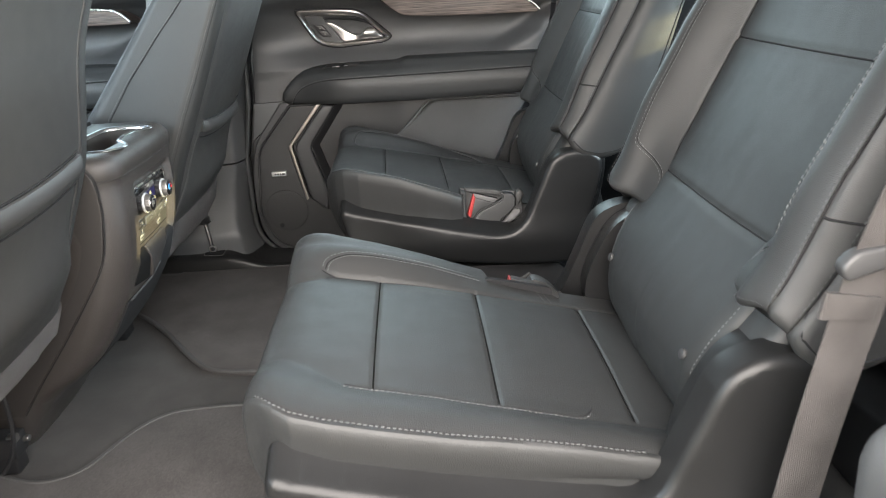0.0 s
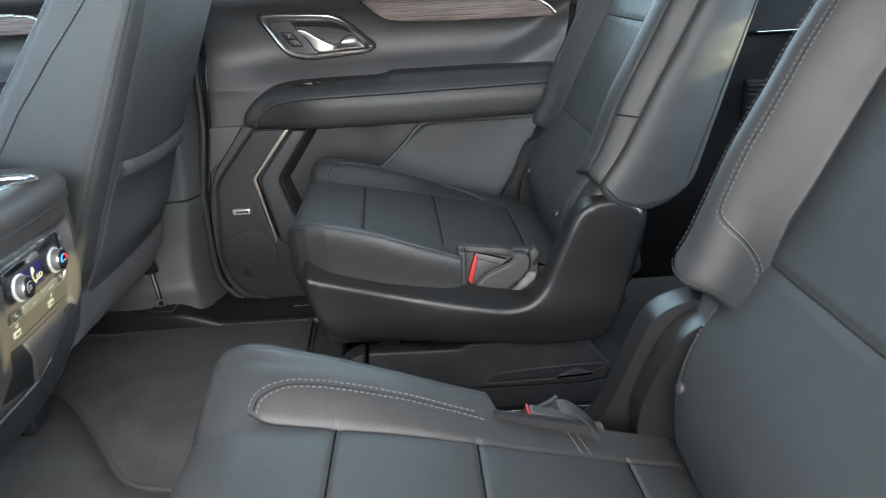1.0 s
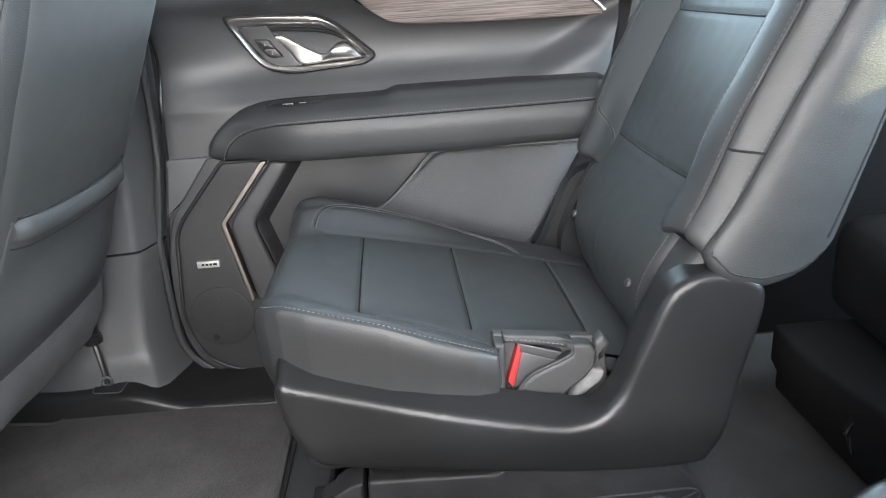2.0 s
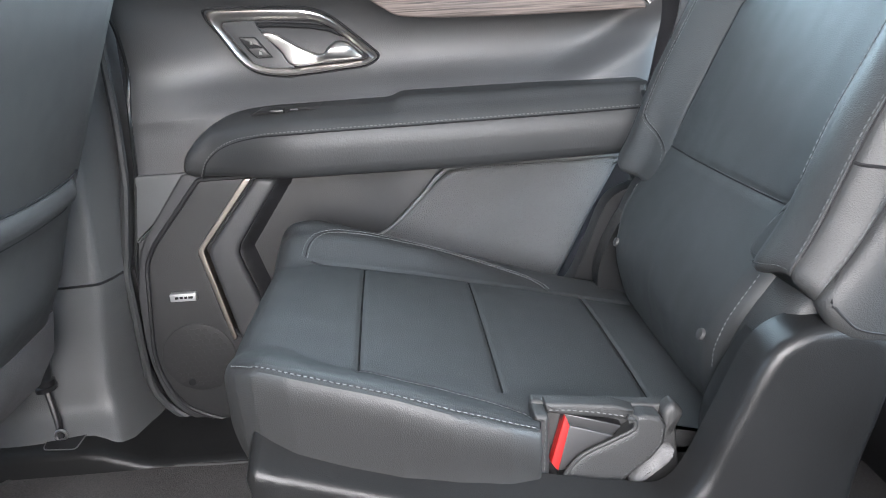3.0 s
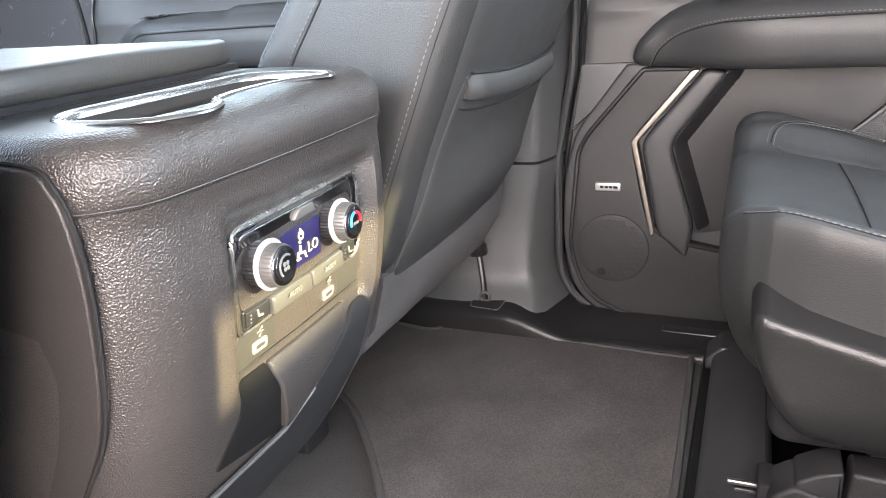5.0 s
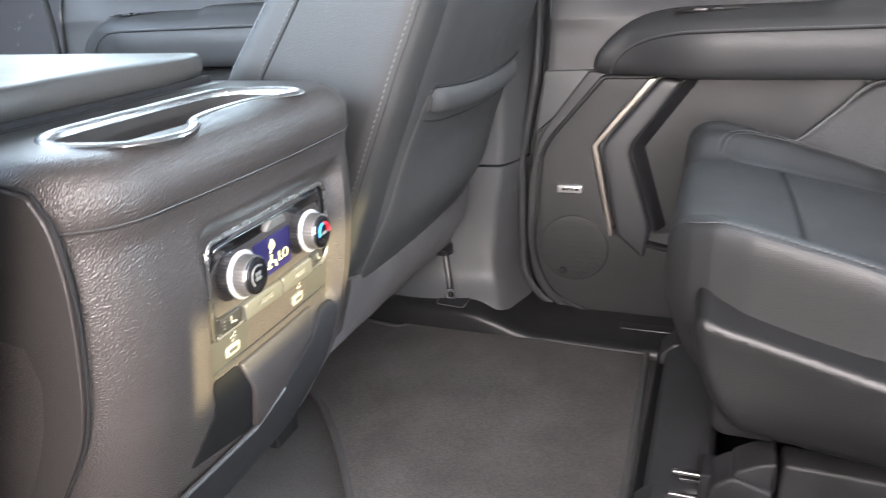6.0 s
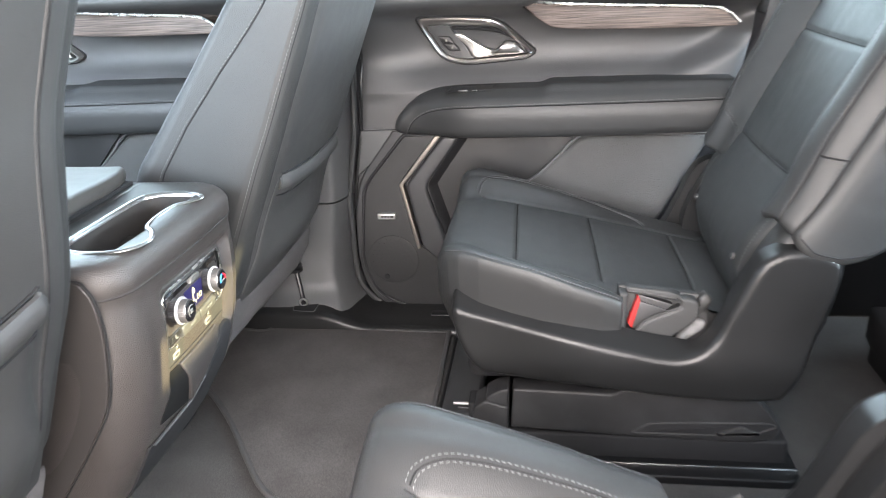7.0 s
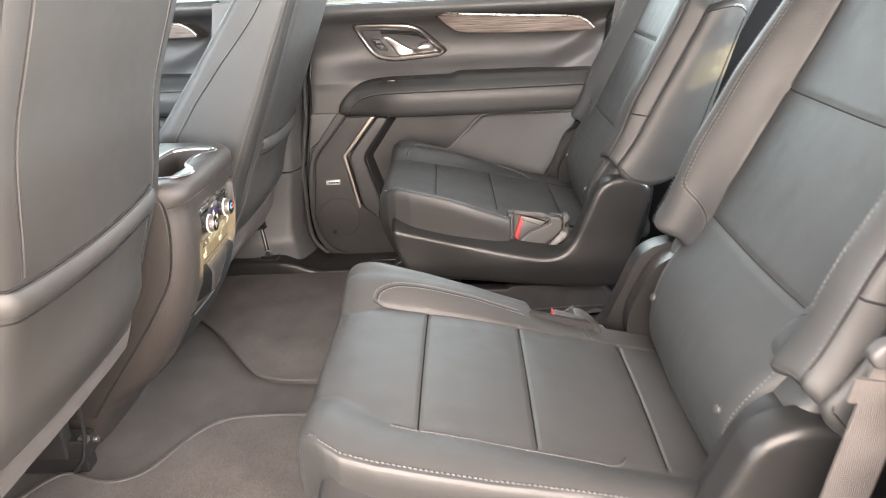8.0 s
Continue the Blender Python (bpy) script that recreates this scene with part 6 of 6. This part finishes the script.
frame_out = rounded([(-0.060, 0.384), (0.117, 0.384), (0.117, 0.462), (-0.060, 0.462)], [0.004, 0.016, 0.016, 0.014], 7)
frame_in = rounded([(-0.0555, 0.386), (0.1080, 0.386), (0.1080, 0.4585), (-0.0555, 0.4585)], [0.003, 0.012, 0.010, 0.010], 7)
part("panel_bezel", tube([rear(p[0], p[1], -0.0020) for p in frame_out], 0.0019, 8, True), CHROME, console, "chrome bezel of the climate panel")
slope = [[rear(p.x, p.y, -q) for p in (Vector(a).lerp(Vector(b), f) for a, b in zip(frame_out, frame_in))] for f, q in ((0.0, 0.0020), (0.3, 0.0022), (1.0, -0.0010), (1.1, -0.0030))]
part("bezel_slope", loft(slope, True, False), CHROME_DARK, console, "dark chrome inner edge of the panel")
panel = part("control_panel", slab(frame_in, on_rear(0.0008), 0.006, 0.0004), GLOSS, console, "gloss black climate control panel")
part("upper_shelf", slab(rounded([(-0.052, 0.446), (0.104, 0.446), (0.104, 0.4565), (-0.052, 0.4565)], 0.004), lambda u, v, q: rear(u, v, q - 0.0012 - 0.30 * max(0, v - 0.446)), 0.004, 0.0008), CHROME_DARK, panel, "dark chrome strip")
part("sensor", slab(rounded([(0.012, 0.4465), (0.044, 0.4465), (0.038, 0.4560), (0.018, 0.4560)], 0.003), lambda u, v, q: rear(u, v, q - 0.0032 - 0.30 * max(0, v - 0.446)), 0.004, 0.0015), BUTTON, panel, "grey ribbed light lens")
scr = part("display", slab(rounded([(-0.003, 0.408), (0.050, 0.408), (0.050, 0.441), (-0.003, 0.441)], 0.002), on_rear(0.0014), 0.003, 0.0003), SCREEN, panel, "small blue backlit display")
part("display_text", lettering("LO", 0.0125, lambda u, v, q: rear(0.037 + u, 0.4195 + v, q - 0.0020)), DISPLAY_TEXT, scr)
part("power_icon", tube([rear(0.021 + 0.0030 * math.cos(w), 0.4330 + 0.0034 * math.sin(w), -0.0018) for w in steps(2.1, 7.3, 14)], 0.0008, 5), DISPLAY_TEXT, scr)
part("power_icon", tube([rear(0.021, 0.4335, -0.0018), rear(0.021, 0.4385, -0.0018)], 0.0008, 5), DISPLAY_TEXT, scr)
for w in (0.5, 2.6, 4.7):
    part("fan_icon", disc(rear(0.0025 + 0.0019 * math.cos(w), 0.4135 + 0.0019 * math.sin(w), -0.0014), (1, 0, 0), 0.0016, 0.0006, 10), DISPLAY_TEXT, scr)
for pts in ([(0.019, 0.4250), (0.019, 0.4185), (0.0245, 0.4180), (0.0265, 0.4130)], [(0.0135, 0.4145), (0.0180, 0.4145)], [(0.0145, 0.4165), (0.0165, 0.4205)]):
    part("airflow_icon", tube([rear(u, v, -0.0018) for u, v in pts], 0.0010, 5), DISPLAY_TEXT, scr)
part("airflow_icon", disc(rear(0.0195, 0.4275, -0.0014), (1, 0, 0), 0.0015, 0.0006, 10), DISPLAY_TEXT, scr)
for ky, mark in ((-0.034, "fan"), (0.067, "temp")):
    kz = 0.4305
    k = part("knob", disc(rear(ky, kz, 0.0), (1, 0, 0), 0.0166, 0.0125, 72, 0.001, 1, 0.0006), SATIN, panel, "ribbed rotary knob with a bright ring")
    part("knob_ring", tube([rear(ky, kz, -0.0122) + Vector((0, 0.0170 * math.cos(a), 0.0170 * math.sin(a))) for a in steps(0, 2 * math.pi, 40)[:-1]], 0.0021, 8, True), RING, k, "bright ring")
    part("knob_cap", disc(rear(ky, kz, -0.0125), (1, 0, 0), 0.0158, 0.0110, 72, 0.0012, 1, 0.0005), KNOB, k)
    part("cap_bevel", disc(rear(ky, kz, -0.0230), (1, 0, 0), 0.0146, 0.0022, 48, 0.0018), CHROME_DARK, k)
    part("knob_face", disc(rear(ky, kz, -0.0246), (1, 0, 0), 0.0116, 0.0012, 36, 0.0004), GLOSS, k)
    face = rear(ky, kz, -0.0258)
    if mark == "fan":
        for a in (0.78, 2.36, 3.93, 5.5):
            part("fan_mark", disc(face + Vector((0, 0.0026 * math.cos(a), 0.0026 * math.sin(a))), (1, 0, 0), 0.0020, 0.0006, 10), WHITE_PRINT, k)
        part("arc_mark", tube([face + Vector((0.0002, 0.0082 * math.cos(a), 0.0082 * math.sin(a))) for a in steps(0.9, 3.9, 16)], 0.0009, 6), WHITE_PRINT, k)
    else:
        part("warm_arc", tube([face + Vector((0.0002, 0.0080 * math.cos(a), 0.0080 * math.sin(a))) for a in steps(-0.2, 1.5, 12)], 0.0014, 6), RED_PRINT, k)
        part("cool_arc", tube([face + Vector((0.0002, 0.0080 * math.cos(a), 0.0080 * math.sin(a))) for a in steps(1.7, 3.4, 12)], 0.0014, 6), BLUE_PRINT, k)
        part("temp_mark", box(face + Vector((0, -0.0045, -0.0022)), face + Vector((0.0008, 0.0045, 0.0002)), 0.0003, 1), WHITE_PRINT, k)
# switch row
row = part("switch_row", slab(rounded([(-0.0555, 0.3860), (0.1080, 0.3860), (0.1080, 0.4005), (-0.0555, 0.4005)], 0.002), on_rear(0.0018), 0.006, 0.001), SATIN, console, "row of black switches")
for (a, b) in ((-0.0540, -0.0280), (0.0830, 0.1060)):
    sw = part("seat_heat_switch", slab(rounded([(a, 0.3868), (b, 0.3868), (b, 0.3998), (a, 0.3998)], 0.001), on_rear(0.0036), 0.006, 0.001), SATIN, row)
    m_ = (a + b) / 2
    part("seat_mark", tube([rear(m_ + q, v, -0.0040) for q, v in ((-0.001, 0.3975), (0.000, 0.3920), (0.005, 0.3912))], 0.0011, 6), WHITE_PRINT, sw)
    for q in range(3):
        part("level_mark", box(rear(a + 0.004, 0.3895 + q * 0.003, -0.0035), rear(a + 0.0052, 0.3905 + q * 0.003, -0.0042), 0.0002, 1), WHITE_PRINT, sw)
for (a, b, word) in ((-0.0245, 0.0280, "AUTO"), (0.0295, 0.0810, "MODE")):
    sw = part("rocker_switch", slab(rounded([(a, 0.3840), (b, 0.3840), (b, 0.3995), (a, 0.3995)], 0.003), lambda u, v, q: rear(u, v, q - 0.0078 + 0.35 * abs(v - 0.390)), 0.010, 0.002), ROCKER, row, "satin rocker switch")
    part("switch_word", lettering(word, 0.0062, lambda u, v, q, m_=(a + b) / 2: rear(m_ + u, 0.3935 + v, q - 0.0074)), WHITE_PRINT, sw)
# socket panel
usb = part("socket_panel", slab(rounded([(-0.0640, 0.350), (0.1180, 0.350), (0.1180, 0.3835), (-0.0640, 0.3835)], 0.003), on_rear(0.0014), 0.006, 0.001), USB_PANEL, console, "smooth switch panel with two charging sockets")
part("panel_crease", tube([rear(u, 0.3548, -0.0016) for u in steps(-0.062, 0.116, 20)], 0.0008, 5), DARK, usb)
for u0 in (-0.037, 0.062):
    sk = part("charging_socket", slab(rounded([(u0 - 0.0095, 0.3605), (u0 + 0.0085, 0.3605), (u0 + 0.0085, 0.3705), (u0 - 0.0095, 0.3705)], 0.003), on_rear(0.0022), 0.004, 0.0008), WHITE_PRINT, usb, "pale printed charging mark")
    part("socket_slot", slab(rounded([(u0 - 0.0055, 0.3640), (u0 + 0.0045, 0.3640), (u0 + 0.0045, 0.3672), (u0 - 0.0055, 0.3672)], 0.001), on_rear(0.0028), 0.003, 0.0004), USB_PANEL, sk)
    part("bolt_mark", tube([rear(u0 + a, b, -0.0020) for a, b in ((0.002, 0.3805), (-0.003, 0.3770), (0.003, 0.3770), (-0.002, 0.3735))], 0.0007, 5), WHITE_PRINT, usb)
# raised black sheet painting the lower recess's shade, soft flap, black foot below
part("lower_recess_shade", dense_slab(rounded([(-0.098, 0.292), (-0.018, 0.278), (-0.030, 0.347), (-0.060, 0.347)], 0.004), on_rear(0.0016), 0.006, 0.001, 0.008), NEAR_BLACK, console, "near-black sheet painted as the shaded lower recess")
part("lower_flap", dense_slab(rounded([(-0.019, 0.278), (0.052, 0.312), (0.090, 0.347), (-0.030, 0.347)], [0.006, 0.03, 0.010, 0.004]), lambda u, v, q: rear(u, v, q - 0.0045 - 0.004 * smooth01((0.347 - v) / 0.08)), 0.008, 0.003), CONSOLE_SIDE, console, "soft dark lower flap")
part("foot_cover", dense_slab(rounded([(-0.120, 0.272), (-0.020, 0.272), (0.056, 0.306), (0.096, 0.338), (0.130, 0.338), (0.105, 0.16), (0.02, 0.10), (-0.10, 0.10)], [0.004, 0.01, 0.02, 0.01, 0.02, 0.03, 0.03, 0.02]), lambda u, v, q: rear(u, v, q - 0.0030), 0.010, 0.003), DARK, console, "black plastic console foot")
part("lower_blade", tube([rear(u, v, -0.0060) for u, v in ((-0.116, 0.275), (-0.07, 0.277), (-0.02, 0.279), (0.02, 0.296))], 0.0022, 6), PLASTIC_SOFT, console)
part("foot_bracket", box((-0.715, 0.285, -0.006), (-0.655, 0.345, 0.040), 0.006, 2), DARK, console, "black foot bracket")

# ---- belts ----


def ribbon(pts, width, thick, across):
    """A flat strap along points; across: the direction of its width, one or one a point."""
    rings = []
    P = [Vector(p) for p in pts]
    for i, p in enumerate(P):
        t = (P[min(i + 1, len(P) - 1)] - P[max(i - 1, 0)]).normalized()
        a = Vector(across)
        a = (a - t * a.dot(t)).normalized()
        n_ = t.cross(a)
        w = width / 2
        rings.append([p + a * w * c + n_ * thick / 2 * d for c, d in ((-1, -0.6), (-0.9, -1), (0, -1), (0.9, -1), (1, -0.6), (1, 0.6), (0.9, 1), (0, 1), (-0.9, 1), (-1, 0.6))])
    return loft(rings)


belt = thing("seat_belt", (0.45, -0.79, 0.10), "worn taupe seat belt webbing hanging beside the near seat", "seat belt", "second row seat belts")
part("webbing", ribbon(curve([(0.395, -0.780, 0.05), (0.420, -0.780, 0.25), (0.437, -0.780, 0.38), (0.456, -0.781, 0.500), (0.464, -0.782, 0.545)], 8), 0.048, 0.0022, (1, 0.05, 0)), WEBBING, belt)
part("upper_webbing", ribbon(curve([(0.466, -0.786, 0.555), (0.485, -0.800, 0.66), (0.515, -0.83, 0.85), (0.545, -0.87, 1.15)], 8), 0.047, 0.0022, (1, -0.1, 0)), WEBBING, belt, "upper run of paler webbing")
part("fold", ribbon([(0.445, -0.783, 0.497), (0.4465, -0.784, 0.512), (0.448, -0.784, 0.520)], 0.052, 0.006, (1, 0.05, 0.02)), WEBBING, belt)
loop = rounded([(0.428, 0.548), (0.440, 0.562), (0.505, 0.572), (0.512, 0.556), (0.450, 0.540), (0.437, 0.534)], 0.008)
part("tongue", slab(loop, lambda u, v, q: Vector((u, -0.793 + q, v)), 0.016, 0.004, 3, True), BUCKLE_GREY, belt, "grey plastic belt tongue loop")
fbelt = thing("seat_belt", (0.45, 0.80, 0.2), "grey seat belt webbing beside the far seat", "seat belt", "second row seat belts")
part("webbing", ribbon(curve([(0.345, 0.790, 0.10), (0.400, 0.795, 0.25), (0.428, 0.80, 0.357), (0.455, 0.80, 0.432), (0.488, 0.80, 0.531), (0.506, 0.80, 0.617), (0.522, 0.80, 0.69), (0.56, 0.83, 0.90), (0.58, 0.86, 1.10)], 8), 0.040, 0.0022, (1, 0.25, 0)), WEBBING, fbelt)
part("guide", tube(curve([(0.368, 0.775, 0.300), (0.385, 0.775, 0.345), (0.412, 0.770, 0.385), (0.432, 0.765, 0.405)], 6), 0.008, 8), PLASTIC_GREY, fbelt, "curved plastic belt guide")
part("clip", slab(rounded([(0.446, 0.556), (0.472, 0.556), (0.486, 0.530), (0.478, 0.514), (0.452, 0.522)], 0.006), lambda u, v, q: Vector((u, 0.786 + q, v)), 0.02, 0.004), SATIN, fbelt, "black plastic belt stop")

# near pillar foot
plain("pillar_c_near", (0.50, -0.99, -0.02), (0.72, -0.90, 1.32), PLASTIC_GREY, "grey pillar trim behind the open door")
solo("trim_wheelhouse_near", soft_box((0.425, -0.93, -0.02), (0.70, -0.840, 0.43), 0.03, (8, 4, 10), lambda p: Vector((p.x + 0.03 * (0.40 - p.z) * (1 if p.z < 0.4 else 0), p.y, p.z + 0.6 * (p.x - 0.43)))), PLASTIC_GREY, "grey plastic door jamb trim", "trim", "", "structure")

# ---- third row ----
third = thing("third_row_seat", (1.0, 0.1, 0.0), "dark third row bench on a black base", "car seat")
part("base", soft_box((0.74, -0.62, -0.008), (1.25, 0.62, 0.13), 0.012, (10, 16, 4), lambda p: Vector((p.x + 0.02 * math.sin(p.y * 9) * (p.z > 0.05), p.y, p.z))), DARK, third, "black plastic seat base")
part("cushion", soft_box((0.82, -0.64, 0.14), (1.30, 0.64, 0.325), 0.05, (16, 40, 5), lambda p: Vector((p.x, p.y, p.z + 0.008 * math.cos(p.y * 10)))), DARK, third, "black bench cushion")
part("backrest", soft_box((1.22, -0.62, 0.30), (1.36, 0.62, 0.76), 0.05, (4, 30, 12), lambda p: Vector((p.x + 0.3 * (p.z - 0.3), p.y, p.z))), DARK, third)
for y0, z0 in ((0.44, 0.06), (0.36, 0.03), (0.20, 0.05), (0.10, 0.04)):
    part("latch_rod", tube([(0.735, y0, z0), (0.728, y0 + 0.01, z0 + 0.03), (0.74, y0 + 0.015, z0 + 0.06)], 0.004, 7), CHROME_DARK, third, "bare steel latch rod")
